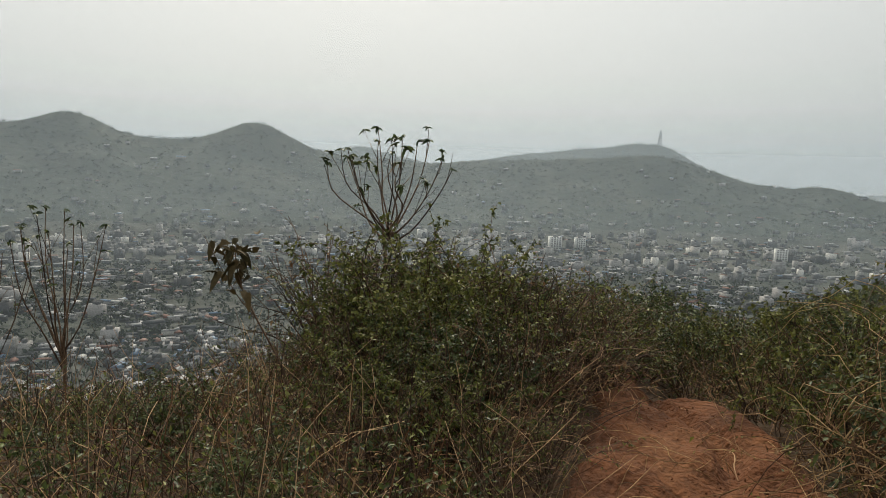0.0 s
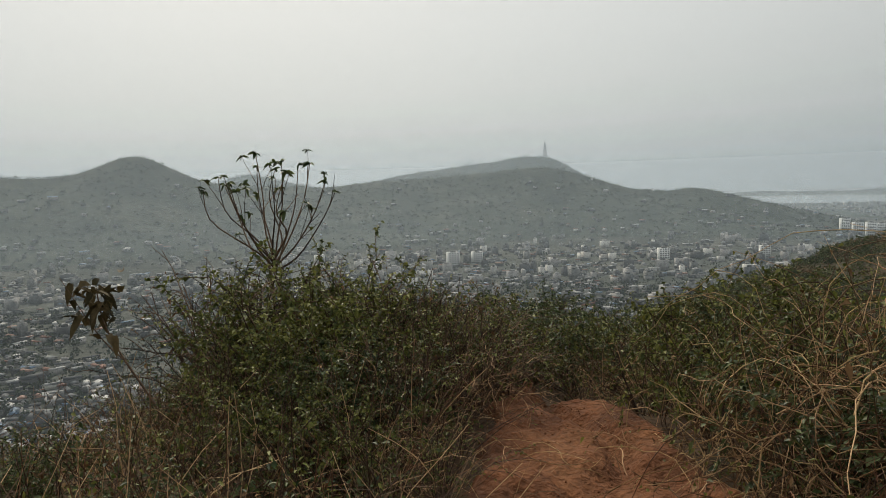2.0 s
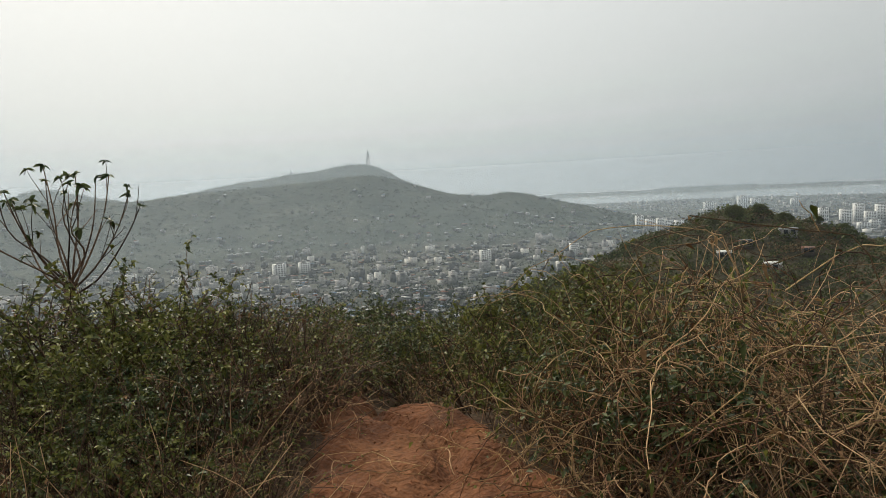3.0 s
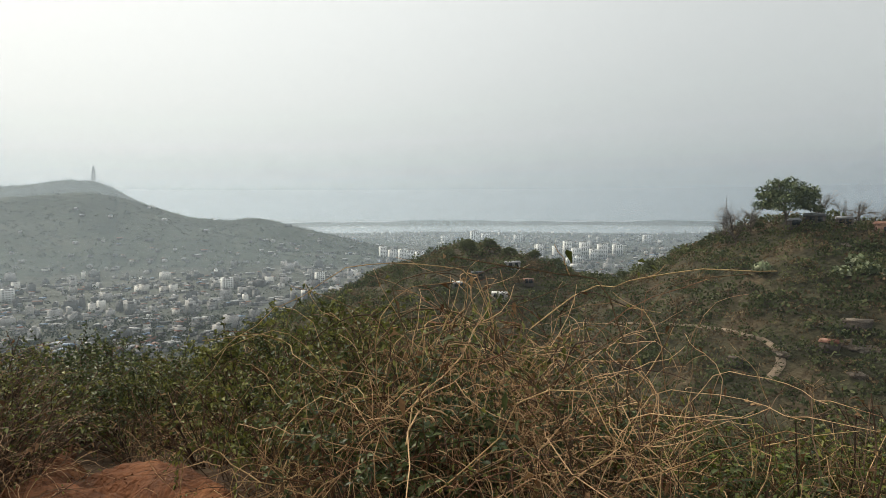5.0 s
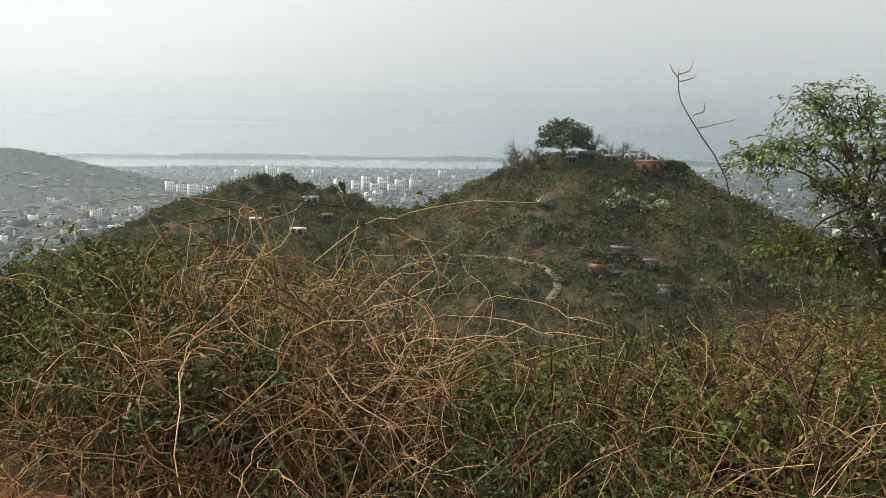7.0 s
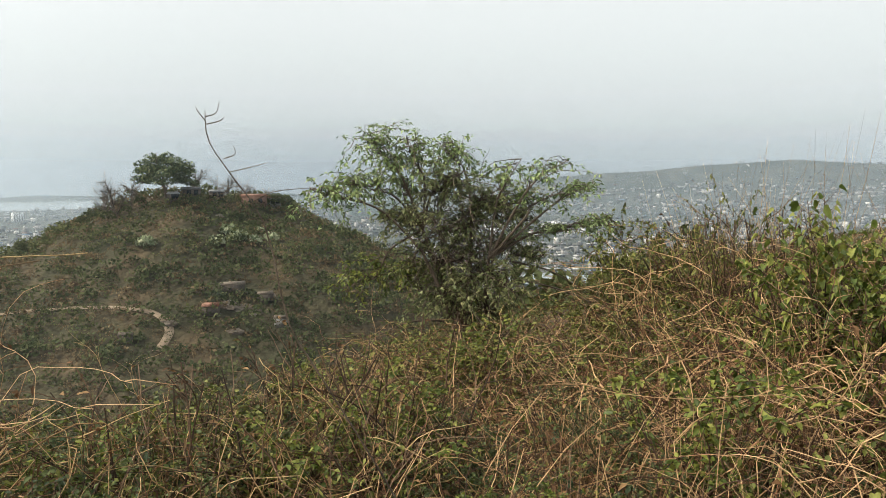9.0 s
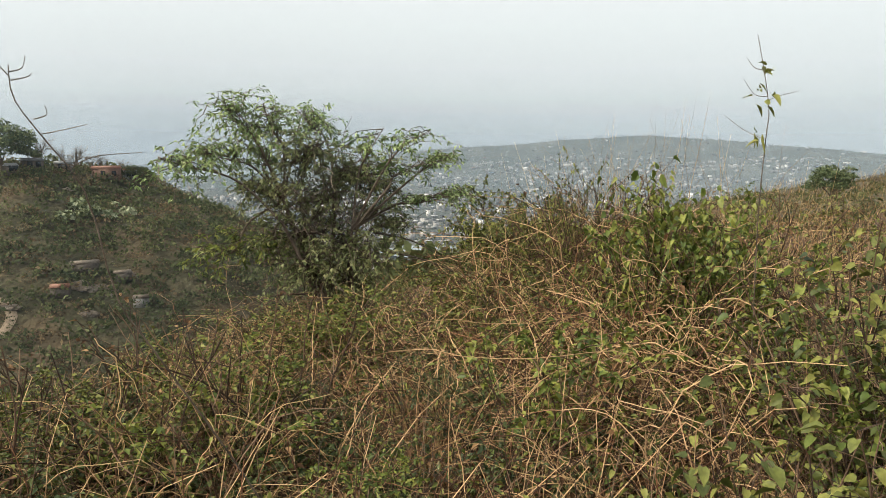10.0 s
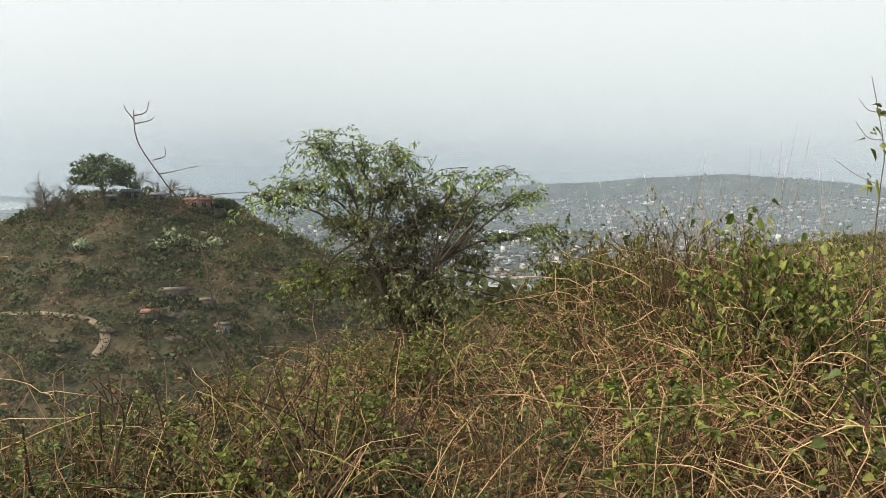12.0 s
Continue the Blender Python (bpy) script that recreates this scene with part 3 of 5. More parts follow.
# which plants stand where round the viewpoint: (from bearing, to bearing, height, kinds with weights)
ZONES = [
    (-62, -16, 0.44, [(THIN, 6), (BARE, 5), (RED_VINE, 2), (LEAFY_VINE, 1), (GRASS_G, 1), (DARK, 4)]),
    (-16, -9, 0.60, [(THIN, 4), (BARE, 4), (RED_VINE, 1), (DARK, 1), (GRASS, 1)]),
    (-9, 6, 0.74, [(GREEN, 2), (DARK, 4), (RED_VINE, 2), (BARE, 4), (LEAFY_VINE, 1), (THIN, 4)]),
    (6, 24, 0.62, [(BARE, 4), (THIN, 5), (RED_VINE, 2), (DARK, 2)]),
    (24, 37, 0.74, [(GREEN, 4), (BROAD, 2), (DARK, 3), (LEAFY_VINE, 3)]),
    (37, 53, 0.85, [(RED_VINE, 5), (LEAFY_VINE, 3), (STRAW_VINE, 1), (GREEN, 1), (DARK, 3), (LIME, 1)]),
    (53, 84, 0.56, [(STRAW_VINE, 2), (LEAFY_VINE, 4), (GREEN, 6), (GRASS_G, 1), (DARK, 4), (LIME, 4), (RED_VINE, 2), (BROAD, 1)]),
    (84, 92, 0.60, [(STRAW_VINE, 5), (LEAFY_VINE, 4), (GREEN, 3), (BARE, 2), (DARK, 1), (RED_VINE, 5), (LIME, 3), (GRASS, 4)]),
    (92, 104, 0.66, [(STRAW_VINE, 5), (RED_VINE, 5), (GRASS, 6), (LIME, 3), (GREEN, 2), (GRASS_G, 1), (BARE, 1), (THIN, 1), (LEAFY_VINE, 3)]),
    (104, 127, 0.82, [(RED_VINE, 6), (GRASS, 7), (BARE, 1), (LIME, 3), (GREEN, 2), (GRASS_G, 1), (THIN, 1), (STRAW_VINE, 5), (LEAFY_VINE, 3)]),
    (127, 166, 0.80, [(GRASS, 5), (BROAD, 2), (BROAD_L, 4), (STRAW_VINE, 3), (RED_VINE, 2), (BARE, 1), (LIME, 3)]),
]
EYE = (0.3, -0.15)


def near_scrub():
    for lo, hi, tall, kinds in ZONES:
        pool = [k for k, w in kinds for _ in range(w)]
        for r0, r1, gap in ((2.1, 3.4, 0.46), (3.4, 5.5, 0.62), (5.5, 9.0, 0.95), (9.0, 15.0, 1.5)):
            area = math.pi * (r1 * r1 - r0 * r0) * (hi - lo) / 360
            for _ in range(int(area / (gap * gap))):
                az, r = RNG.uniform(lo, hi), math.sqrt(RNG.uniform(r0 * r0, r1 * r1))
                x, y = EYE[0] + math.sin(radians(az)) * r, EYE[1] + math.cos(radians(az)) * r
                if off_way(x, y) < (0.2 if r < 4.6 else -0.1):
                    continue
                h = tall * RNG.uniform(0.6, 1.12) * (0.6 + 0.4 * min(1.2, (r - 1.6) / 2.6))
                kind = pool[int(RNG.integers(0, len(pool)))]
                kind.put(x, y, h, h * RNG.uniform(0.9, 1.25))


near_scrub()


def around(az, r):
    return EYE[0] + math.sin(radians(az)) * r, EYE[1] + math.cos(radians(az)) * r


# the large green bush beside the path
for az, r, h in ((-6, 4.9, 1.15), (-2.5, 5.2, 1.2), (-9, 5.0, 0.95), (-4, 4.2, 0.85), (-7, 4.1, 0.7), (-10, 3.8, 0.6), (-1, 4.6, 0.9), (-5, 3.3, 0.6), (0.5, 5.6, 1.05)):
    GREEN.put(*around(az, r), h * 0.90, h * 0.95)
for az, r, h in ((1.5, 5.3, 1.1), (4.5, 5.4, 1.05), (7.5, 5.5, 1.0), (-12, 5.0, 0.9), (3.5, 4.9, 0.95), (2.5, 3.9, 0.75), (5.5, 4.3, 0.85), (8, 4.6, 0.85), (0, 3.6, 0.7), (10, 5.6, 0.9), (-13, 4.3, 0.7)):
    BARE.put(*around(az, r), h * 0.92, h * 0.95)
    THIN.put(*around(az + 1, r + 0.2), h * 0.85, h)
    RED_VINE.put(*around(az - 0.8, r - 0.3), h * 0.55, h * 0.8)
for az, r, h in ((-1, 6.2, 1.45), (5, 6.4, 1.35), (8.5, 6.2, 1.25), (2, 5.9, 1.35), (11, 6.8, 1.1), (-4, 6.4, 1.5), (-9.5, 6.5, 1.7), (-12, 6.3, 1.4)):
    BARE.put(*around(az, r), h * (0.74 if az < -3 else 0.58), h * 0.8)
    THIN.put(*around(az + 1.2, r - 0.6), h * (0.66 if az < -3 else 0.56), h * 0.9)
# the shrubs and the mound of vines on the other side
for az, r, h in ((27, 4.9, 0.85), (31, 5.6, 0.95), (35, 5.2, 1.0), (24, 6.6, 0.8), (29, 4.1, 0.75), (21, 8.5, 0.9), (16, 9.5, 1.1), (30, 6.3, 0.95), (34, 6.0, 1.0)):
    (GREEN if h < 1.1 else DARK).put(*around(az, r), h, h)
for az, r, h in ((41, 3.2, 1.25), (45, 3.1, 1.35), (49, 3.2, 1.25), (43, 2.8, 0.95), (38, 3.3, 1.0), (52, 3.0, 1.0), (47, 2.6, 0.9)):
    (STRAW_VINE if r > 3.05 else RED_VINE).put(*around(az, r), h * 1.0, h * 0.95)
    RED_VINE.put(*around(az + 1.5, r + 0.15), h * 1.0, h * 0.8)
for az, r, h in ((13, 7.2, 0.95), (15.5, 8.2, 1.05), (18, 7.4, 0.8), (21, 7.0, 0.75), (23.5, 7.8, 0.8), (26, 7.0, 0.75), (28.5, 8.4, 0.8), (17, 9.6, 1.0), (20, 10.2, 1.0), (24, 10.4, 0.95), (12, 9.2, 1.0), (9.5, 8.0, 0.95)):
    (GREEN, DARK)[int(RNG.integers(0, 2))].put(*around(az, r), h, h * 1.1)
# dark-leaved shrubs added low in the tangles, standing in for shade in the gaps
for az, r, h in ((40, 3.4, 0.7), (44, 3.0, 0.7), (48, 3.3, 0.7), (51, 3.6, 0.36), (56, 3.0, 0.45), (61, 2.6, 0.5), (67, 3.3, 0.5), (73, 2.6, 0.5), (80, 3.4, 0.5), (88, 2.9, 0.32), (95, 3.4, 0.35), (101, 2.9, 0.32), (107, 3.5, 0.4), (113, 2.9, 0.35), (119, 3.3, 0.4), (58, 3.8, 0.55), (64, 4.2, 0.55), (92, 4.1, 0.35), (104, 4.1, 0.4)):
    DARK.put(*around(az, r), h, h * 1.3)
# leafless stems standing before the hollow
for az, r, h in ((62, 3.0, 0.8), (66, 2.7, 0.85), (70, 3.2, 0.95), (74, 2.8, 0.9), (78, 3.1, 1.0), (81, 2.7, 0.95), (84, 3.3, 1.0), (87, 2.9, 0.95), (90, 3.4, 0.95), (76, 3.8, 0.9), (83, 4.0, 0.9)):
    (BARE if r > 3.15 else STRAW_VINE).put(*around(az, r), h * 0.85, h)
    (GREEN, LEAFY_VINE, LIME)[int(RNG.integers(0, 3))].put(*around(az - 1.5, r + 0.4), h * 0.6, h * 0.8)
# growth in front of the tree
for az, r, h in ((95, 6.0, 1.25), (97, 6.1, 1.3), (92, 5.9, 1.1)):
    THIN.put(*around(az - 1, r - 0.7), h * 0.5, h)
    BARE.put(*around(az - 1, r - 0.6), h * 0.5, h * 0.8)
    RED_VINE.put(*around(az, r - 0.9), h * 0.5, h)
for az, r, h in ((92, 5.0, 0.95), (94, 4.8, 1.0), (96, 5.1, 1.05), (98, 4.9, 0.9), (100, 5.0, 0.8), (102, 5.2, 0.75), (90, 5.1, 0.95), (93, 5.4, 1.05)):
    (RED_VINE, LEAFY_VINE, LIME)[int(RNG.integers(0, 3))].put(*around(az, r), h * 0.55, h * 0.85)
# the leafy crest and dry thicket
OUTLOOK = (0.54, -0.33, 1.65)


def topped(kind, az, r, el, wide, over=1.2):
    """Stand a plant so that its top rises to the given elevation from the outlook."""
    x, y = OUTLOOK[0] + math.sin(radians(az)) * r, OUTLOOK[1] + math.cos(radians(az)) * r
    top = OUTLOOK[2] + r * math.tan(radians(el)) - float(height(x, y))
    return kind.put(x, y, max(0.3, top / over), wide)


for az, r, el in ((122.0, 4.1, -0.3), (119.8, 4.3, -1.6), (123.4, 4.2, -2.2)):
    topped(CREST, az, r, el, 0.75, 1.10)
for az, r, el in ((120.4, 3.9, -3.0), (122.6, 3.8, -3.4), (118.2, 4.4, -3.2), (124.6, 4.0, -3.8)):
    topped(LIME, az, r, el, 0.8)
for az, r, el in ((115.0, 5.0, 0.9), (113.6, 5.2, -2.2), (117.2, 5.0, -1.2), (125.5, 4.6, -2.6)):
    topped(THIN, az, r, el, 0.62)
for az, r, el in ((111.5, 5.9, -2.2), (113.0, 5.7, -1.4), (114.6, 5.5, -1.6), (116.3, 5.4, -1.0), (118.2, 5.3, -0.8), (126.0, 5.0, -2.2), (128.6, 5.3, -3.0)):
    topped(BARE, az, r, el, 1.0)
    topped(GRASS, az + 0.7, r + 0.2, el + 0.3, 1.0, 1.06)
    topped(RED_VINE, az + 0.3, r - 0.5, el - 2.4, 1.15, 1.06)
for az, r, el in ((118.6, 3.6, -5.0), (121.5, 3.3, -5.5), (124.0, 3.5, -5.2), (126.5, 3.7, -5.6), (116.0, 4.2, -5.2), (123.0, 2.9, -9.5), (119.0, 3.0, -9.0)):
    topped(RED_VINE, az, r, el, 1.0, 1.06)
for az, r, el in ((108.7, 7.6, -1.9), (107.4, 7.8, -4.0), (110.2, 7.2, -3.4), (106.4, 6.6, -6.5), (108.8, 6.2, -6.5)):
    topped(GREEN, az, r, el, 1.05)
for az, r, el in ((104.8, 5.2, -9.5), (107.2, 4.9, -10.5), (109.6, 4.8, -11.0), (112.0, 4.6, -9.5)):
    topped(GREEN, az, r, el, 0.9)
for az, r, el in ((134.6, 2.9, -5.4), (136.2, 2.8, -8.5), (141.3, 2.7, -6.6), (139.2, 2.7, -8.2), (143.4, 2.9, -8.5), (138.0, 3.1, -7.5), (131.8, 3.2, -8.0)):
    topped(BROAD_L, az, r, el, 0.95, 1.03)
for az, r, h in ((128, 2.3, 0.75), (133, 2.2, 0.7), (138, 2.3, 0.85), (147, 2.5, 0.9), (143, 2.3, 0.8)):
    BROAD.put(*around(az, r), h, h)


# ---- slender single plants ----
def curve_through(points, n=14):
    """A smooth line through a few places."""
    p = np.array(points, float)
    s = np.linspace(0, len(p) - 1, n)
    i = np.clip(s.astype(int), 0, len(p) - 2)
    f = (s - i)[:, None]
    a, b = p[np.maximum(i - 1, 0)], p[i]
    c, d = p[i + 1], p[np.minimum(i + 2, len(p) - 1)]
    return 0.5 * (2 * b + (c - a) * f + (2 * a - 5 * b + 4 * c - d) * f ** 2 + (3 * b - a - 3 * c + d) * f ** 3)


def tufted_sapling(x, y, fork, top, spread, label, tuft=1.0, branches=11, stout=1.0):
    """A bare sapling: one stem that forks into a vase of thin branches, with tufts of leaves at the tips."""
    z = float(height(x, y))
    root = thing("bare_sapling", label, "sapling", at=(x, y, z))
    v, f = tubes(arcs(np.array([[0.05, 0, -0.1]]), np.array([[0.02, 0, 1.0]]), np.array([fork + 0.1]), 6, np.array([0.0]), 0.08), taper(1, 6, 0.022 * stout, 0.015 * stout), 6)
    part("trunk", raw_mesh("trunk", v, f, [STEM_DARK]), root)
    a = np.arange(branches) * 2.399 + RNG.normal(size=branches) * 0.2
    o = np.sqrt((np.arange(branches) + 0.4) / branches) * spread
    lift = (top - fork) * RNG.uniform(0.78, 1.0, branches) * (1 - 0.28 * o / spread)
    ln = []
    for k in range(branches):
        out = np.array([math.cos(a[k]), math.sin(a[k]), 0]) * o[k]
        foot = np.array([0.05, 0, fork - RNG.uniform(0.0, 0.22)])
        up = np.array([0, 0, lift[k]])
        kink = RNG.normal(size=3) * 0.03
        ln.append(curve_through([foot, foot + out * 0.38 + up * 0.25 + kink, foot + out * 0.80 + up * 0.62 - kink, foot + out + up], 11))
    ln = np.array(ln)
    v, f = tubes(ln, taper(branches, 11, 0.0105 * stout, 0.0036 * stout), 5)
    part("branch_work", raw_mesh("branch_work", v, f, [STEM_DARK]), root, kind="stuff")
    n2 = branches * 2
    p, t = along(ln, n2, 0.35, 0.85)
    tw = arcs(p, t + RNG.normal(size=(n2, 3)) * np.array([0.5, 0.5, 0.1]) + np.array([0, 0, 0.3]), (top - fork) * RNG.uniform(0.12, 0.32, n2), 7, np.full(n2, -0.5), 0.25)
    v, f = tubes(tw, taper(n2, 7, 0.0046 * stout, 0.0024 * stout))
    part("twig_work", raw_mesh("twig_work", v, f, [STEM_DARK]), root, kind="stuff")
    tips = np.concatenate([ln[:, -1], tw[:, -1][RNG.uniform(size=n2) < 0.5]])
    if tuft:
        q = np.repeat(tips, 6, axis=0)
        L = RNG.uniform(0.05, 0.11, len(q)) * tuft
        v, f = leaves(q, RNG.normal(size=q.shape) * np.array([1, 1, 0.45]) + np.array([0, 0, 0.1]), L, L * 0.5, 0.3)
        part("tip_foliage", raw_mesh("tip_foliage", v, f, [LEAF_DARK]), root, kind="stuff")
    return root


tufted_sapling(*around(-7.0, 8.0), 1.50, 2.92, 0.84, "tall bare sapling with small leaf tufts at its tips", 0.95, 15, 1.25)
tufted_sapling(*around(-32.5, 7.0), 0.75, 2.4, 0.45, "grey bare sapling with a few shrivelled tips", 0.6, 11, 0.9)
tufted_sapling(*around(-39.0, 7.4), 0.55, 2.4, 0.75, "leafless spreading sapling on the slope", False, 10, 0.9)
tufted_sapling(*around(-13.5, 6.6), 0.5, 1.6, 0.5, "thin leafless shoots beside the green bush", False, 7, 0.8)


def stem_plant(name, label, category, stem, thick, twigs, mat, leaf=None, leaf_at=(), size=0.08):
    """A single stem through a few places, with side twigs and leaf clusters."""
    root = thing(name, label, category, at=tuple(stem[0]))
    o = np.array(stem[0], float)
    ln = curve_through(stem, 20)[None] - o
    v, f = tubes(ln, taper(1, 20, thick, thick * 0.4), 5)
    part("stem", raw_mesh("stem", v, f, [mat]), root)
    for tw in twigs:
        t = curve_through(tw, 10)[None] - o
        v, f = tubes(t, taper(1, 10, thick * 0.5, thick * 0.22), 4)
        part("twig", raw_mesh("twig", v, f, [mat]), root)
    for c, n, s in leaf_at:
        q = np.array(c, float) - o + RNG.normal(size=(n, 3)) * s
        L = RNG.uniform(0.6, 1.15, n) * size
        v, f = leaves(q, RNG.normal(size=q.shape) + np.array([0, 0, -0.2]), L, L * 0.5, 0.5)
        part("foliage", raw_mesh("foliage", v, f, [leaf]), root, kind="stuff")
    return root


stem_plant("arching_twig", "pale thorny twig arching above the scrub", "twig",
           [(2.78, -0.42, 0.0), (2.66, -0.13, 0.62), (2.555, 0.085, 1.05), (2.520, 0.170, 1.223), (2.505, 0.227, 1.510), (2.486, 0.322, 1.667), (2.473, 0.373, 1.757), (2.472, 0.379, 1.838)], 0.0034,
           [[(2.486, 0.322, 1.667), (2.493, 0.289, 1.674), (2.508, 0.215, 1.694)], [(2.483, 0.334, 1.705), (2.488, 0.304, 1.717), (2.488, 0.307, 1.742)],
            [(2.500, 0.254, 1.584), (2.510, 0.196, 1.611), (2.523, 0.085, 1.621)], [(2.472, 0.379, 1.811), (2.472, 0.400, 1.838), (2.478, 0.406, 1.854)],
            [(2.472, 0.379, 1.822), (2.483, 0.352, 1.833), (2.483, 0.342, 1.865)], [(2.472, 0.376, 1.801), (2.483, 0.342, 1.811), (2.485, 0.331, 1.822)]], BARK)
stem_plant("slender_shoot", "upright green shoot with a few drooping leaves", "shoot",
           [(2.80, -2.10, 0.0), (2.814, -2.093, 0.7), (2.823, -2.082, 1.364), (2.818, -2.088, 1.681), (2.817, -2.089, 1.814), (2.849, -2.047, 2.069)], 0.0032,
           [[(2.821, -2.084, 1.825), (2.79, -2.123, 1.844), (2.752, -2.17, 1.858)], [(2.819, -2.087, 1.68), (2.862, -2.03, 1.712), (2.91, -1.964, 1.775)],
            [(2.835, -2.065, 1.94), (2.85, -2.04, 1.95), (2.87, -2.02, 1.99)], [(2.82, -2.085, 1.84), (2.85, -2.05, 1.85), (2.88, -2.02, 1.91)]], BARK, LEAF,
           [((2.835, -2.065, 1.925), 5, 0.016), ((2.82, -2.085, 1.86), 4, 0.02), ((2.825, -2.075, 1.83), 5, 0.022), ((2.832, -2.07, 1.70), 5, 0.018)], 0.05)
stem_plant("withered_shoot", "stem bending under a clump of brown hanging leaves", "shoot",
           [(-0.98, 4.1, -0.1), (-1.02, 4.07, 0.255), (-1.197, 4.023, 0.642), (-1.283, 3.997, 0.869), (-1.31, 3.99, 1.08)], 0.009,
           [[(-1.2, 4.02, 0.64), (-1.32, 4.0, 0.8), (-1.50, 3.98, 1.15)]], STEM_DARK, WITHERED, [((-1.315, 3.987, 1.03), 40, 0.06), ((-1.29, 3.99, 0.85), 9, 0.05)], 0.10)


def loose_cane(az, r, rise, length, mat, thick=0.004):
    """A single long stem that arches out over the scrub."""
    x, y = around(az, r)
    z = float(height(x, y))
    root = thing("long_cane", "single long pale cane arching out of the scrub", "cane", "loose canes", at=(x, y, z))
    b = RNG.uniform(0, 6.28)
    ln = arcs(np.array([[0, 0, rise * 0.3]]), np.array([[math.cos(b), math.sin(b), RNG.uniform(0.2, 1.1)]]), np.array([length]), 22, np.array([RNG.uniform(0.8, 2.6)]), 0.45)
    ln[..., 2] *= min(1.0, 1.05 / max(0.1, float(ln[..., 2].max())))
    v, f = tubes(ln, taper(1, 22, thick, thick * 0.4), 5)
    part("stem", raw_mesh("stem", v, f, [mat]), root)
    p, t = along(ln, 7, 0.2, 0.95)
    tw = arcs(p, t + RNG.normal(size=(7, 3)) * 0.7, RNG.uniform(0.05, 0.2, 7), 5, RNG.uniform(0, 1, 7), 0.4)
    v, f = tubes(tw, taper(7, 5, thick * 0.4, thick * 0.2))
    part("twig_work", raw_mesh("twig_work", v, f, [mat]), root, kind="stuff")


for _ in range(120):
    az = RNG.uniform(50, 150)
    loose_cane(az, RNG.uniform(2.5, 4.6), RNG.uniform(0.3, 1.2), RNG.uniform(0.4, 1.1), (VINE, STRAW, STRAW)[int(RNG.integers(0, 3))], RNG.uniform(0.0014, 0.0026))
for _ in range(22):
    loose_cane(RNG.uniform(-40, 34), RNG.uniform(2.6, 4.4), RNG.uniform(0.2, 0.5), RNG.uniform(0.4, 0.8), (VINE, STRAW)[int(RNG.integers(0, 2))], RNG.uniform(0.0025, 0.004))


# ---- foliage seen from farther off ----
SCRUB_GREEN = material("scrub_foliage", [(0.036, 0.048, 0.018), (0.066, 0.080, 0.030), (0.12, 0.128, 0.052)], 0.07, 4, 0.85, 0.2, "island", 0.28, trans=0.3)
SCRUB_BROWN = material("dry_scrub_foliage", [(0.072, 0.050, 0.028), (0.125, 0.090, 0.048), (0.19, 0.142, 0.078)], 0.07, 4, 0.9, 0.2, "island", 0.28, trans=0.3)
SCRUB_DEEP = material("deep_green_thicket", [(0.022, 0.036, 0.015), (0.040, 0.058, 0.024), (0.075, 0.092, 0.040)], 0.07, 4, 0.85, 0.2, "island", 0.28, trans=0.3)
PALE_SCRUB = material("pale_blossoming_scrub", [(0.12, 0.15, 0.075), (0.20, 0.23, 0.13), (0.30, 0.32, 0.20)], 0.3, 4, 0.85, 0.2, "island", 0.5)
WOODS = material("far_tree_foliage", [(0.014, 0.024, 0.014), (0.024, 0.036, 0.019), (0.040, 0.050, 0.027)], 0.05, 0.5, 0.9, 0.2, "island", 0.2)

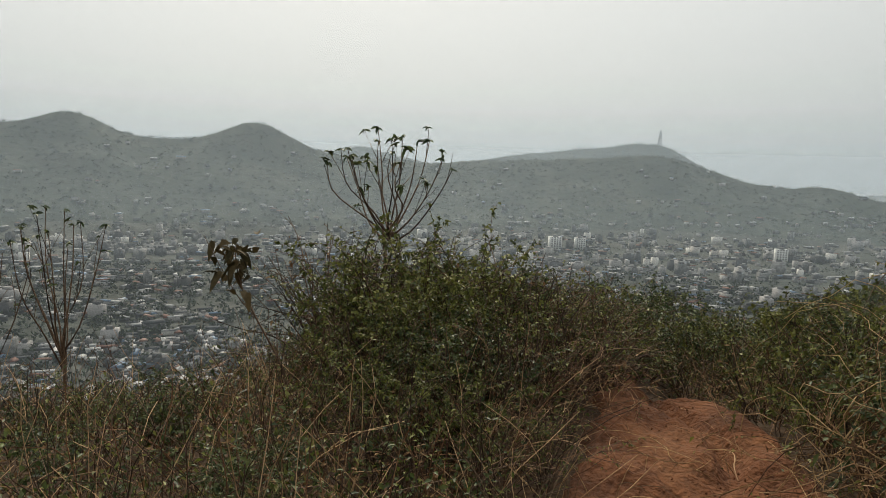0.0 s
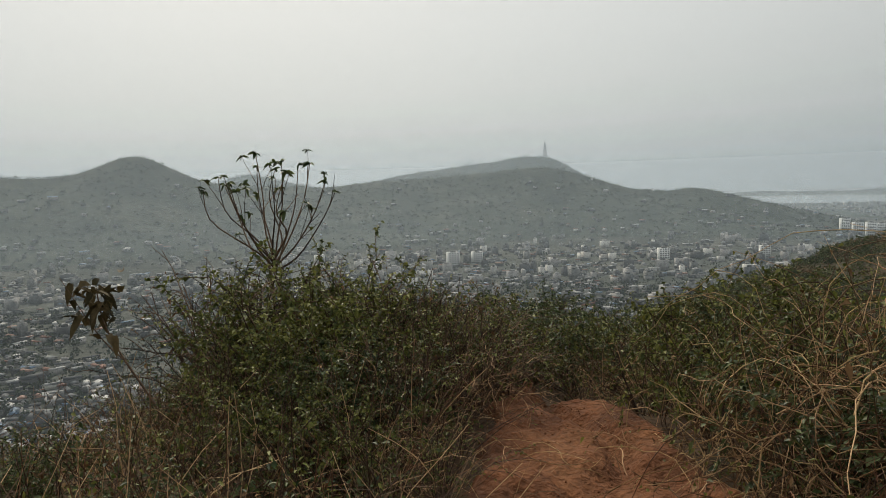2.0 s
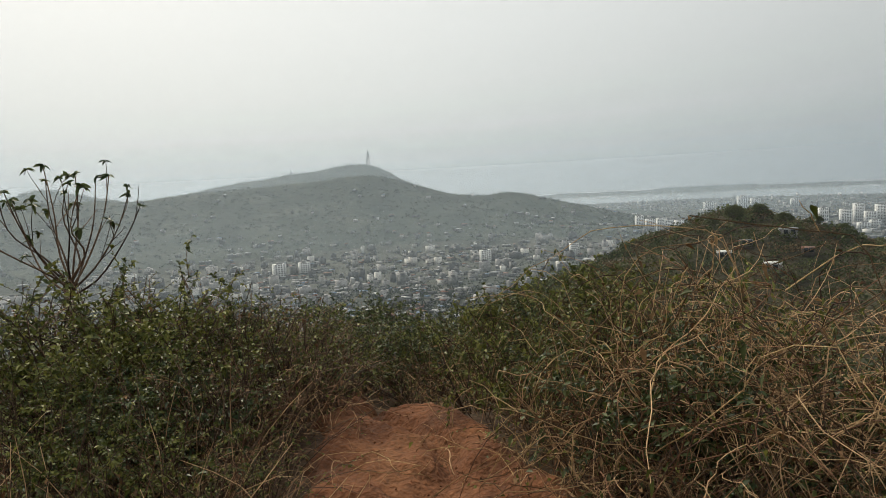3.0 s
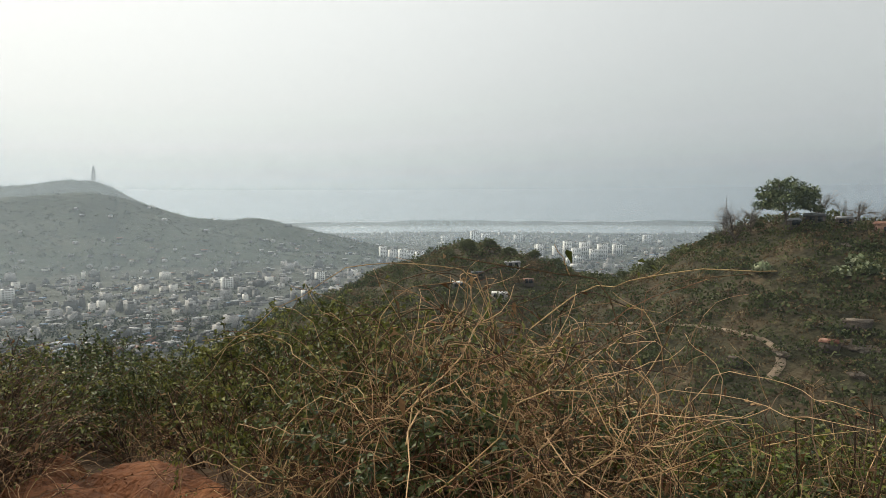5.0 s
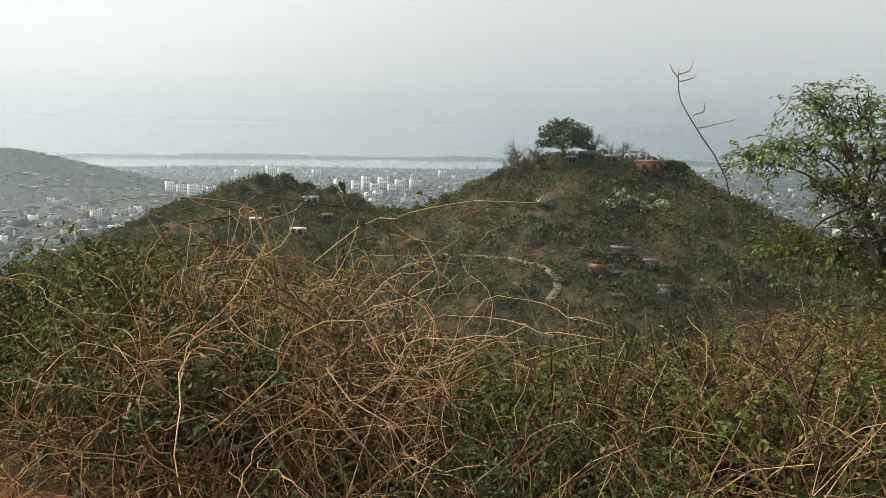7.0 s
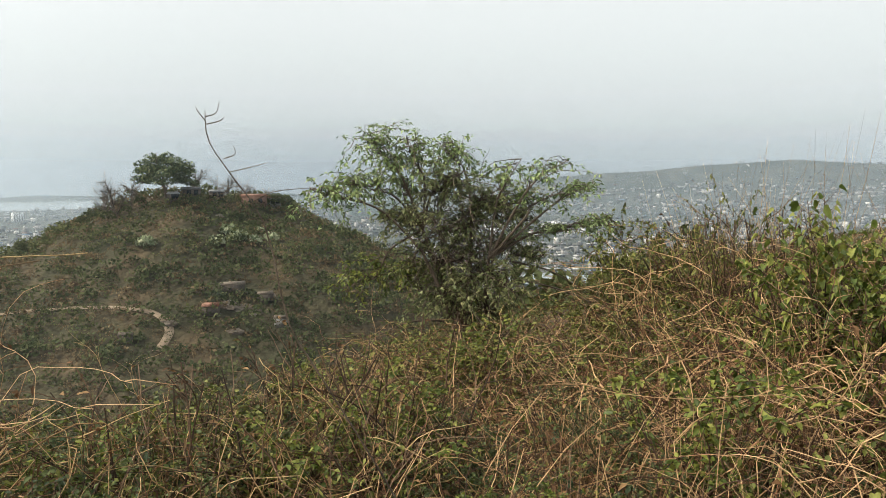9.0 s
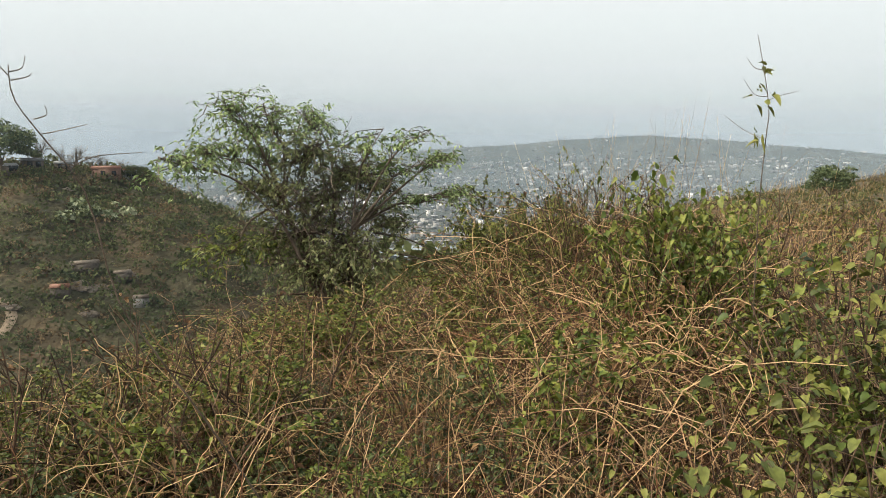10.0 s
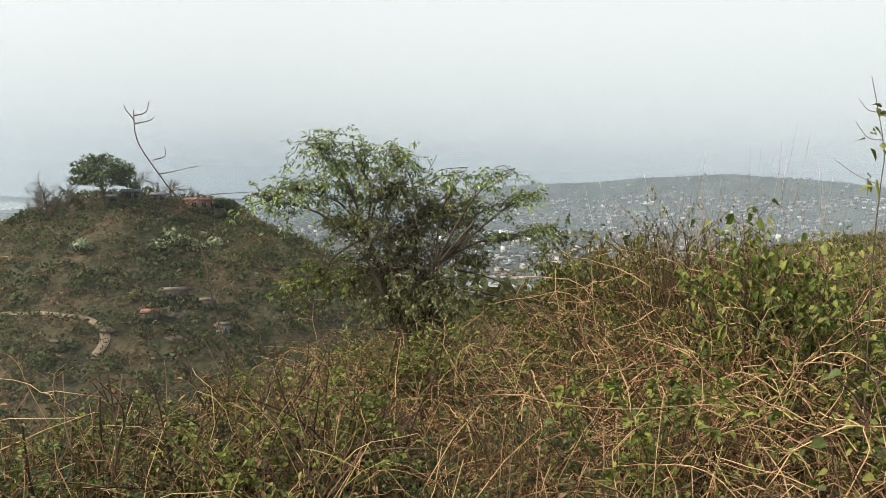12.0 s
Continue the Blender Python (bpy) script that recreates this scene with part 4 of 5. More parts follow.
# ---- the small tree in the gap ----
def gap_tree():
    x, y = 6.55, -0.75
    z = float(height(x, y))
    root = thing("thorn_tree", "low spreading tree with feathery green leaves and bare twigs", "tree", at=(x, y, z))
    n = 5
    a = np.array([2.2, 0.8, 3.6, 5.0, 1.7])
    base = np.stack([np.cos(a) * 0.07, np.sin(a) * 0.07, np.full(n, -0.12)], -1)
    ln = arcs(base, np.stack([np.cos(a) * 0.22, np.sin(a) * 0.22, np.ones(n)], -1), np.array([1.45, 1.6, 1.3, 1.35, 1.7]), 9, np.full(n, 0.15), 0.22)
    v, f = tubes(ln, taper(n, 9, 0.036, 0.012), 6)
    part("trunk", raw_mesh("trunk", v, f, [BARK], smooth=True), root)
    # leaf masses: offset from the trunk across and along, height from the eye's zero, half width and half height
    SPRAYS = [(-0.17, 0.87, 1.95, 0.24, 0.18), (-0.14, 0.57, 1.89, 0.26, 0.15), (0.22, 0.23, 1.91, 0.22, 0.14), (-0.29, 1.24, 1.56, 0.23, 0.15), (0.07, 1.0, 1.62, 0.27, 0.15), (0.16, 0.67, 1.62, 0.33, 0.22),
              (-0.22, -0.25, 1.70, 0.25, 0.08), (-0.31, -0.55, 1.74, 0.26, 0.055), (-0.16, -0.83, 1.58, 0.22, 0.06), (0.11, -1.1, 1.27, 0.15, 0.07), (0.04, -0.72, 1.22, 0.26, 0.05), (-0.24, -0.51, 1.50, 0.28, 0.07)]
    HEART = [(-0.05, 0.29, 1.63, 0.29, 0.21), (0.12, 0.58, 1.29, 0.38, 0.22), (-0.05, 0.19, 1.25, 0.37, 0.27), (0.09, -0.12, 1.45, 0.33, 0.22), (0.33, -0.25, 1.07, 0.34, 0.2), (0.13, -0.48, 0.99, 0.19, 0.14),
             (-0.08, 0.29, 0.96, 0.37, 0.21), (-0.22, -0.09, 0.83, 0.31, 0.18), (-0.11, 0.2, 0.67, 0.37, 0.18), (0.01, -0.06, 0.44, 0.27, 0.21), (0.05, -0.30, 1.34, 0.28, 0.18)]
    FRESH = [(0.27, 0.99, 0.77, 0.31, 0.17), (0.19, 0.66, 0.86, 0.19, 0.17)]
    fork = ln[:, 6:].reshape(-1, 3)
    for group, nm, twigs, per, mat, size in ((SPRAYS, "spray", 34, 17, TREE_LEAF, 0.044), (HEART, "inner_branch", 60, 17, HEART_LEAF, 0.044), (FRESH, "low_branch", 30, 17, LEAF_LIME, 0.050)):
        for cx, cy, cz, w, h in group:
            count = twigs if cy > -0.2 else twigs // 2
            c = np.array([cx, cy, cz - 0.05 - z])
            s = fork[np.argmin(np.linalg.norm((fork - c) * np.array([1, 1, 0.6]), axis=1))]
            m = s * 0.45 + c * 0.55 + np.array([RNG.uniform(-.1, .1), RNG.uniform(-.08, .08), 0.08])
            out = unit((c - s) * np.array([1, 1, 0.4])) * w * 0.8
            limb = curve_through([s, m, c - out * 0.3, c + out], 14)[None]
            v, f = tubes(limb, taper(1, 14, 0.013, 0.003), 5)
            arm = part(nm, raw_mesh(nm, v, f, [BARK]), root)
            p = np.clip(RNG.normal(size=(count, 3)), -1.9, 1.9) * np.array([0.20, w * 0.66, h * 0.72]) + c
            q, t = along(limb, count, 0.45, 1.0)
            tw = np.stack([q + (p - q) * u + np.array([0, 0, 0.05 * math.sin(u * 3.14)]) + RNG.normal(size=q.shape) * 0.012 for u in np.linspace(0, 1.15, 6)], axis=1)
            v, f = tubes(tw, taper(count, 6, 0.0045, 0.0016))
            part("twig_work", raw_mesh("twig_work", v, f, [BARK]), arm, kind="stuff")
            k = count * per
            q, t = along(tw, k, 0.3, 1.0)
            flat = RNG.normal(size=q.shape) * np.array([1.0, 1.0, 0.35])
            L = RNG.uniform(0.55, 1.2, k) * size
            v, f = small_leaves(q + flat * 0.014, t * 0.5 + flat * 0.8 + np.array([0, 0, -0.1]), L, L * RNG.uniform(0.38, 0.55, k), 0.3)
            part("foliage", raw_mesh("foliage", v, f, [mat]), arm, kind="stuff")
    # a thicket of grey dead twigs in the heart and under the crown
    nh = 420
    p = unit(RNG.normal(size=(nh, 3))) * RNG.uniform(0, 1, (nh, 1)) ** 0.5 * np.array([0.45, 0.6, 0.75]) + np.array([0, 0.08, 0.95 - z])
    hw = arcs(p, RNG.normal(size=(nh, 3)), RNG.uniform(0.15, 0.5, nh), 6, RNG.uniform(0, 0.8, nh), 0.5)
    v, f = tubes(hw, taper(nh, 6, 0.0042, 0.0018))
    part("heart_twig_work", raw_mesh("heart_twig_work", v, f, [BARK]), root, kind="stuff")
    # dead boughs reaching out low on the far side
    for a, b in (((0.0, -0.35, 0.75), (-0.2, -1.25, 0.42)), ((0.1, -0.3, 0.9), (0.0, -1.0, 0.62)), ((-0.2, 0.1, 0.5), (-0.6, -0.6, -0.05)), ((-0.1, 0.3, 0.4), (-0.5, 0.9, 0.35))):
        lo = np.array([0, 0, z])
        line = curve_through([np.array(a) - lo, (np.array(a) + np.array(b)) / 2 - lo + np.array([0, 0, 0.06]), np.array(b) - lo], 12)[None]
        v, f = tubes(line, taper(1, 12, 0.010, 0.003), 4)
        part("dead_bough", raw_mesh("dead_bough", v, f, [BARK]), root)


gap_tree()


# ---- low growth that nobody could count ----
def tuft_leaves(xyz, spread, per, size, mat_names):
    """Loose pointed leaves strewn about each given place."""
    n = len(xyz) * per
    p = np.repeat(xyz, per, axis=0) + RNG.normal(size=(n, 3)) * np.repeat(spread, per, axis=0)
    L = RNG.uniform(0.6, 1.3, n) * np.repeat(size, per)
    return small_leaves(p, RNG.normal(size=(n, 3)) + np.array([0, 0, 0.5]), L, L * 0.5, 0.2)


def clumps(xyz, radius, per, flat=0.75, blade=(0.18, 0.42)):
    """Ragged clumps of foliage: each a swarm of small tilted blades in a dome."""
    n = len(xyz) * per
    d = unit(RNG.normal(size=(n, 3)))
    d[:, 2] = np.abs(d[:, 2]) * flat
    R = np.repeat(radius, per)[:, None]
    p = np.repeat(xyz, per, axis=0) + d * R * RNG.uniform(0.35, 1.0, (n, 1)) ** 0.5
    s = R * RNG.uniform(*blade, (n, 1))
    u = unit(RNG.normal(size=(n, 3)))
    w = unit(np.cross(u, d + RNG.normal(size=(n, 3)) * 0.5))
    v = np.stack([p - u * s, p + w * s * 0.6, p + u * s, p - w * s * 0.6], 1).reshape(-1, 3)
    return v, np.arange(n * 4).reshape(-1, 4)


def stuff(name, v, f, mat, label, category):
    return tagged(new(name, raw_mesh(name, v, f, [mat])), label, category, kind="stuff")


def places(count, lo, hi, r0, r1, even=True):
    az = np.radians(RNG.uniform(lo, hi, count))
    r = np.sqrt(RNG.uniform(r0 * r0, r1 * r1, count)) if even else np.exp(RNG.uniform(math.log(r0), math.log(r1), count))
    return np.sin(az) * r, np.cos(az) * r


for mat, cnt, size, label, nm in ((LEAF_DARK, 5600, 0.045, "low dark green ground growth", "undergrowth"), (LEAF, 5200, 0.042, "low olive-green herbs", "herbs"),
                                  (LEAF_DRY, 4200, 0.04, "dead brown leaves between the stems", "leaf_litter"), (LEAF_LIME, 2400, 0.04, "bright green seedlings", "seedlings")):
    x, y = places(cnt, -64, 168, 1.5, 15, False)
    keep = off_way(x, y) > np.where(y < 6, 0.45, 0.1)
    x, y = x[keep], y[keep]
    r = np.hypot(x, y)
    v, f = tuft_leaves(np.stack([x, y, height(x, y) + 0.16], -1), np.stack([0.09 + r * 0.01] * 2 + [0.11 + 0 * r], -1), 6, size * (0.7 + r * 0.06), None)
    stuff(nm, v, f, mat, label, "undergrowth")
x, y = places(3200, -64, 168, 1.6, 14, False)
keep = off_way(x, y) > -0.12
x, y = x[keep], y[keep]
b = RNG.uniform(0, 6.28, len(x))
ln = arcs(np.stack([x, y, height(x, y) - 0.02], -1), np.stack([np.cos(b), np.sin(b), RNG.uniform(0.1, 2.5, len(x))], -1), RNG.uniform(0.15, 0.6, len(x)), 6, RNG.uniform(0.3, 2.5, len(x)), 0.35)
v, f = tubes(ln, taper(len(x), 6, 0.0022, 0.0009))
stuff("stubble", v, f, STRAW, "short dry stalks and fallen twigs", "stubble")
for mat, nm, label in ((STEM_DARK, "dark_stalks", "thin dark upright stalks in the scrub"), (VINE, "brown_stalks", "thin reddish-brown stalks and runners in the scrub")):
    x, y = places(5000, -64, 168, 1.9, 13, False)
    keep = off_way(x, y) > 0.15
    x, y = x[keep], y[keep]
    b, k = RNG.uniform(0, 6.28, len(x)), RNG.uniform(0.05, 0.9, len(x))
    ln = arcs(np.stack([x, y, height(x, y) - 0.02], -1), np.stack([np.cos(b) * k, np.sin(b) * k, np.ones(len(x))], -1), RNG.uniform(0.3, 0.85, len(x)), 5, RNG.uniform(0.0, 1.6, len(x)), 0.35)
    v, f = tubes(ln, taper(len(x), 5, 0.0032, 0.0014))
    stuff(nm, v, f, mat, label, "stalks")

# own slope and the two knolls
for cnt, lo, hi, r0, r1, size, per, mat, label, nm in (
        (800, -60, 60, 12, 60, 0.55, 90, SCRUB_GREEN, "green scrub on the falling slope", "slope_scrub"),
        (600, -60, 60, 12, 60, 0.45, 90, SCRUB_BROWN, "dry brown scrub on the falling slope", "dry_slope_scrub"),
        (900, 54, 112, 11, 75, 0.75, 80, SCRUB_GREEN, "green scrub in the hollow", "hollow_scrub"),
        (500, 54, 112, 11, 75, 0.6, 80, SCRUB_BROWN, "dry scrub in the hollow", "dry_hollow_scrub"),
        (3600, 112, 168, 8, 60, 0.20, 36, SCRUB_GREEN, "low green scrub on the grassy slope", "meadow_scrub"),
        (1500, 112, 168, 7, 60, 0.19, 40, SCRUB_BROWN, "low brown growth on the grassy slope", "dry_meadow"),
        (8800, 26, 112, 45, 225, 1.5, 40, SCRUB_GREEN, "green bushes all over the knolls", "knoll_bushes"),
        (280, 26, 112, 60, 225, 1.3, 110, SCRUB_DEEP, "dark thickets on the knolls", "knoll_thickets"),
        (7600, 26, 112, 45, 225, 1.2, 32, SCRUB_BROWN, "dry brown bushes on the knolls", "dry_knoll_bushes")):
    x, y = places(cnt, lo, hi, r0, r1)
    R = RNG.uniform(0.5, 1.35, cnt) * size * RNG.choice([0.8, 1.0, 1.5], cnt)
    v, f = clumps(np.stack([x, y, height(x, y) + R * (0.3 if r0 == 45 else 0.1)], -1), R, per, 0.75, (0.09, 0.19) if r0 == 45 else (0.08, 0.17))
    stuff(nm, v, f, mat, label, "bushes")
# straw grass on the meadow slope
x, y = places(5600, 108, 168, 6.5, 48, False)
b = RNG.uniform(0, 6.28, len(x))
ln = arcs(np.stack([x, y, height(x, y) - 0.02], -1), np.stack([np.cos(b) * 0.4, np.sin(b) * 0.4, np.ones(len(x))], -1), RNG.uniform(0.25, 0.75, len(x)), 4, RNG.uniform(0.1, 1.2, len(x)), 0.2)
v, f = tubes(ln, taper(len(x), 4, 0.0035, 0.0015))
stuff("meadow_grass", v, f, STRAW, "sparse straw grass on the rising slope", "grass")


def on_slope(az, dip):
    """Where the line of that bearing and dip from the viewpoint meets the land."""
    r = np.geomspace(8, 4600, 4000)
    x, y = EYE[0] + math.sin(radians(az)) * r, EYE[1] + math.cos(radians(az)) * r
    under = 1.63 - r * math.tan(radians(dip)) < height(x, y)
    i = int(np.argmax(under)) if under.any() else len(r) - 1
    return float(x[i]), float(y[i]), float(height(x[i], y[i]))


# pale bushes, and trees on the knolls
c = [on_slope(a, d) for a, d in ((74.9, 4.4), (75.6, 4.9), (76.8, 5.2), (77.3, 4.4), (68.8, 5.1), (74.0, 5.2), (78.2, 5.0))]
R = RNG.uniform(1.1, 2.1, len(c))
v, f = clumps(np.array(c) + np.array([0, 0, 0.5]), R, 160)
stuff("pale_bushes", v, f, PALE_SCRUB, "pale grey-green bushes on the knoll", "bushes")

BIG_LEAF = material("dark_crown_foliage", [(0.040, 0.060, 0.026), (0.068, 0.094, 0.040), (0.115, 0.135, 0.058)], 0.6, 5, 0.8, 0.2, "island", 0.5)


def crown_tree(name, x, y, tall, wide, label, leafy=1.0, mat=None):
    """A tapered trunk with limbs, and a crown of leaf clumps with gaps; leafy 0 is a bare tree."""
    z = float(height(x, y))
    root = thing(name, label, "tree", at=(x, y, z))
    n = 9
    a = RNG.uniform(0, 6.28, n)
    trunk = arcs(np.array([[0, 0, -0.3]]), np.array([[RNG.uniform(-.1, .1), 0.05, 1.0]]), np.array([tall * 0.45]), 6, np.array([0.0]), 0.12)
    v, f = tubes(trunk, taper(1, 6, tall * 0.032, tall * 0.02), 8)
    part("trunk", raw_mesh("trunk", v, f, [BARK], smooth=True), root)
    base = trunk[0, RNG.integers(2, 6, n)]
    limbs = arcs(base, np.stack([np.cos(a) * 0.9, np.sin(a) * 0.9, RNG.uniform(0.5, 1.5, n) + (0 if leafy else 1.0)], -1), RNG.uniform(0.75, 1.0, n) * (wide * 0.40 if leafy else tall * 0.5), 8, RNG.uniform(-0.2, 0.3, n), 0.25)
    nt = 60 if leafy else 210
    p, t = along(limbs, nt, 0.25, 1.0)
    tw = arcs(p, t + RNG.normal(size=(nt, 3)) * 0.55 + np.array([0, 0, 0.3]), RNG.uniform(0.12, 0.32, nt) * wide * (0.5 if leafy else 1.0), 6, RNG.uniform(-0.3, 0.3, nt), 0.35)
    v1, f1 = tubes(limbs, taper(n, 8, tall * (0.014 if leafy else 0.009), tall * 0.004), 5)
    v2, f2 = tubes(tw, taper(nt, 6, tall * (0.005 if leafy else 0.0034), tall * 0.0016))
    part("limb_work", raw_mesh("limb_work", np.concatenate([v1, v2]), np.concatenate([f1, f2 + len(v1)]), [BARK]), root, kind="stuff")
    if leafy:
        # lumps of leaves fill an uneven dome over the limbs
        m = int(86 * leafy)
        d = unit(RNG.normal(size=(m, 3)))
        d[:, 2] = np.abs(d[:, 2]) * 1.2 - 0.35
        far = RNG.uniform(0.3, 1.0, (m, 1)) ** 0.5 * (0.92 + 0.12 * np.sin(4 * np.arctan2(d[:, 1:2], d[:, :1]) + 5 * d[:, 2:3]))
        q = d * far * np.array([wide * 0.48, wide * 0.48, tall * 0.50]) + np.array([0, 0, tall * 0.44])
        v, f = clumps(q, RNG.uniform(0.08, 0.16, m) * wide, 90, 0.8, (0.08, 0.20))
        part("crown", raw_mesh("crown", v, f, [mat or BIG_LEAF]), root, kind="stuff")
    return root


def spot(az, r):
    return EYE[0] + math.sin(radians(az)) * r, EYE[1] + math.cos(radians(az)) * r


crown_tree("hilltop_tree", *spot(70.4, 158), 11.4, 13.0, "broad dark evergreen tree on top of the knoll")


def bare_tree(x, y, tall, wide):
    """A leafless tree: a short trunk, forking limbs and a haze of fine twigs in a rounded head."""
    z = float(height(x, y))
    root = thing("bare_tree", "leafless grey tree on the knoll", "tree", at=(x, y, z))
    trunk = arcs(np.array([[0, 0, -0.3]]), np.array([[RNG.uniform(-.15, .15), 0.05, 1.0]]), np.array([tall * 0.4]), 6, np.array([0.0]), 0.15)
    v, f = tubes(trunk, taper(1, 6, tall * 0.020, tall * 0.012), 8)
    part("trunk", raw_mesh("trunk", v, f, [BARK], smooth=True), root)
    n = 12
    a, o = RNG.uniform(0, 6.28, n), RNG.uniform(0.15, 1.1, n) * wide / tall * 1.3
    limbs = arcs(trunk[0, RNG.integers(2, 6, n)], np.stack([np.cos(a) * o, np.sin(a) * o, np.ones(n)], -1), RNG.uniform(0.40, 0.62, n) * tall, 9, RNG.uniform(-0.1, 0.5, n), 0.4)
    p, t = along(limbs, 90, 0.25, 1.0)
    mid = arcs(p, t + RNG.normal(size=(90, 3)) * 0.5, RNG.uniform(0.12, 0.28, 90) * tall, 6, RNG.uniform(-0.2, 0.4, 90), 0.4)
    p, t = along(mid, 320, 0.2, 1.0)
    fine = arcs(p, t + RNG.normal(size=(320, 3)) * 0.6, RNG.uniform(0.05, 0.13, 320) * tall, 4, RNG.uniform(-0.2, 0.4, 320), 0.4)
    parts = [tubes(limbs, taper(n, 9, tall * 0.011, tall * 0.005), 5), tubes(mid, taper(90, 6, tall * 0.0055, tall * 0.0026)), tubes(fine, taper(320, 4, tall * 0.0028, tall * 0.0015))]
    for nm, (v, f) in zip(("limb_work", "branch_work", "twig_work"), parts):
        part(nm, raw_mesh(nm, v, f, [BARK]), root, kind="stuff")


for az, r, h, w in ((67.0, 155, 9.5, 6.5), (66.3, 158, 7.5, 4.5), (68.0, 159, 7.0, 4.5), (72.6, 163, 7.5, 5.5), (75.0, 165, 7.0, 6.0), (74.2, 166, 5.5, 4.0), (76.2, 166, 5.5, 5.0), (78.0, 168, 4.5, 4.5)):
    bare_tree(*spot(az, r), h, w)
for az, r, h, w in ((64.5, 158, 2.6, 2.6), (65.3, 160, 2.8, 3.0), (78.6, 165, 4.0, 4.2), (79.4, 168, 3.8, 4.0), (46.0, 190, 5.0, 5.5), (47.8, 193, 4.5, 5.0), (49.5, 186, 4.2, 5.0), (44.4, 188, 4.0, 4.5), (51.5, 190, 4.0, 4.6),
                    (53.3, 190, 4.2, 4.5), (58.5, 165, 3.0, 3.2), (60.6, 160, 3.2, 3.4)):
    crown_tree("hill_tree", *spot(az, r), h, w, "small round-headed green tree on the knoll", 0.9, SCRUB_GREEN)
crown_tree("meadow_tree", *spot(132.0, 27), 1.5, 1.7, "small round dark tree on the meadow crest", 1.0)


def crest_far(az):
    """How far off the rising meadow meets the sky on that bearing."""
    r = np.linspace(10, 60, 200)
    x, y = EYE[0] + math.sin(radians(az)) * r, EYE[1] + math.cos(radians(az)) * r
    return float(r[np.argmax((height(x, y) - 1.65) / r)])


for az, h, w, lf in ((134.5, 0.7, 1.2, 0), (136.2, 1.1, 1.3, 0), (137.4, 0.6, 1.8, 0.5), (138.6, 0.65, 2.0, 0.5), (140.0, 0.7, 1.8, 0), (141.2, 0.6, 1.6, 0.4), (142.2, 0.5, 1.2, 0), (143.4, 1.25, 1.0, 0.4), (144.4, 0.6, 1.2, 0), (145.6, 0.8, 1.6, 0), (146.8, 0.9, 1.5, 0),
                     (147.6, 1.0, 1.4, 0.3), (149.2, 1.35, 1.8, 0.6), (150.4, 0.8, 1.3, 0), (151.6, 1.7, 1.6, 0), (152.6, 1.3, 1.6, 0.5), (154.0, 1.4, 2.0, 0.7)):
    r = crest_far(az) * RNG.uniform(0.90, 1.0)
    crown_tree("crest_bush", *spot(az, r), h * r / 40 + 0.15, w * r / 40, "wind-shaped bush on the meadow crest", lf, SCRUB_GREEN)
# tall stalks against the sky
az = RNG.uniform(127, 166, 900)
r = np.interp(az, np.arange(126, 168, 2), [crest_far(a) for a in range(126, 168, 2)]) * RNG.uniform(0.85, 1.0, 900)
x, y = EYE[0] + np.sin(np.radians(az)) * r, EYE[1] + np.cos(np.radians(az)) * r
b = RNG.uniform(0, 6.28, 900)
ln = arcs(np.stack([x, y, height(x, y) - 0.05], -1), np.stack([np.cos(b) * 0.3, np.sin(b) * 0.3, np.ones(900)], -1), RNG.uniform(0.2, 0.75, 900) * np.clip(r / 30, 0.5, 1.3), 5, RNG.uniform(0.1, 0.8, 900), 0.2)
v, f = tubes(ln, taper(900, 5, 0.009, 0.003))
stuff("crest_grass", v, f, STRAW, "tall straw stalks along the meadow crest", "grass")

# ---- houses ----
WALL = material("weathered_plaster", [(0.07, 0.07, 0.072), (0.11, 0.11, 0.108), (0.17, 0.168, 0.16), (0.32, 0.31, 0.30)], 0.15, 1.2, 0.85, 0.1, "island", 0.6)
ROOF = material("corrugated_iron_roof", [(0.05, 0.054, 0.06), (0.085, 0.09, 0.098), (0.15, 0.155, 0.16), (0.42, 0.42, 0.41)], 0.15, 1.2, 0.8, 0.1, "island", 0.7)
ROOF_RED = material("rusty_red_roof", [(0.12, 0.048, 0.030), (0.19, 0.080, 0.052), (0.24, 0.14, 0.105)], 0.3, 1.2, 0.7, 0.1, "island", 0.5)
ROOF_BLUE = material("blue_sheet_roof", [(0.10, 0.16, 0.24), (0.16, 0.24, 0.33)], 0.3, 1.2, 0.5, 0.1, "island", 0.5)
BRICK = material("bare_brick_wall", [(0.14, 0.085, 0.065), (0.20, 0.125, 0.095)], 0.8, 6, 0.9, 0.2)
GLASS = material("dark_window", [(0.020, 0.024, 0.028), (0.035, 0.040, 0.045)], 0.5, 4, 0.15, 0.0)
WHITE = material("white_painted_wall", [(0.62, 0.62, 0.60), (0.74, 0.74, 0.72)], 0.1, 1.0, 0.8, 0.05)
LIMEWASH = material("limewashed_wall", [(0.30, 0.29, 0.27), (0.46, 0.44, 0.41), (0.66, 0.64, 0.60)], 0.15, 1.2, 0.85, 0.1, "island", 0.6)
SHED = material("tarred_shed_boards", [(0.07, 0.06, 0.05), (0.12, 0.10, 0.085)], 0.5, 5, 0.9, 0.2)

ROCK = material("grey_brown_rock", [(0.055, 0.042, 0.032), (0.10, 0.078, 0.060), (0.16, 0.135, 0.11)], 0.6, 4, 0.9, 0.6, "island", 0.5)

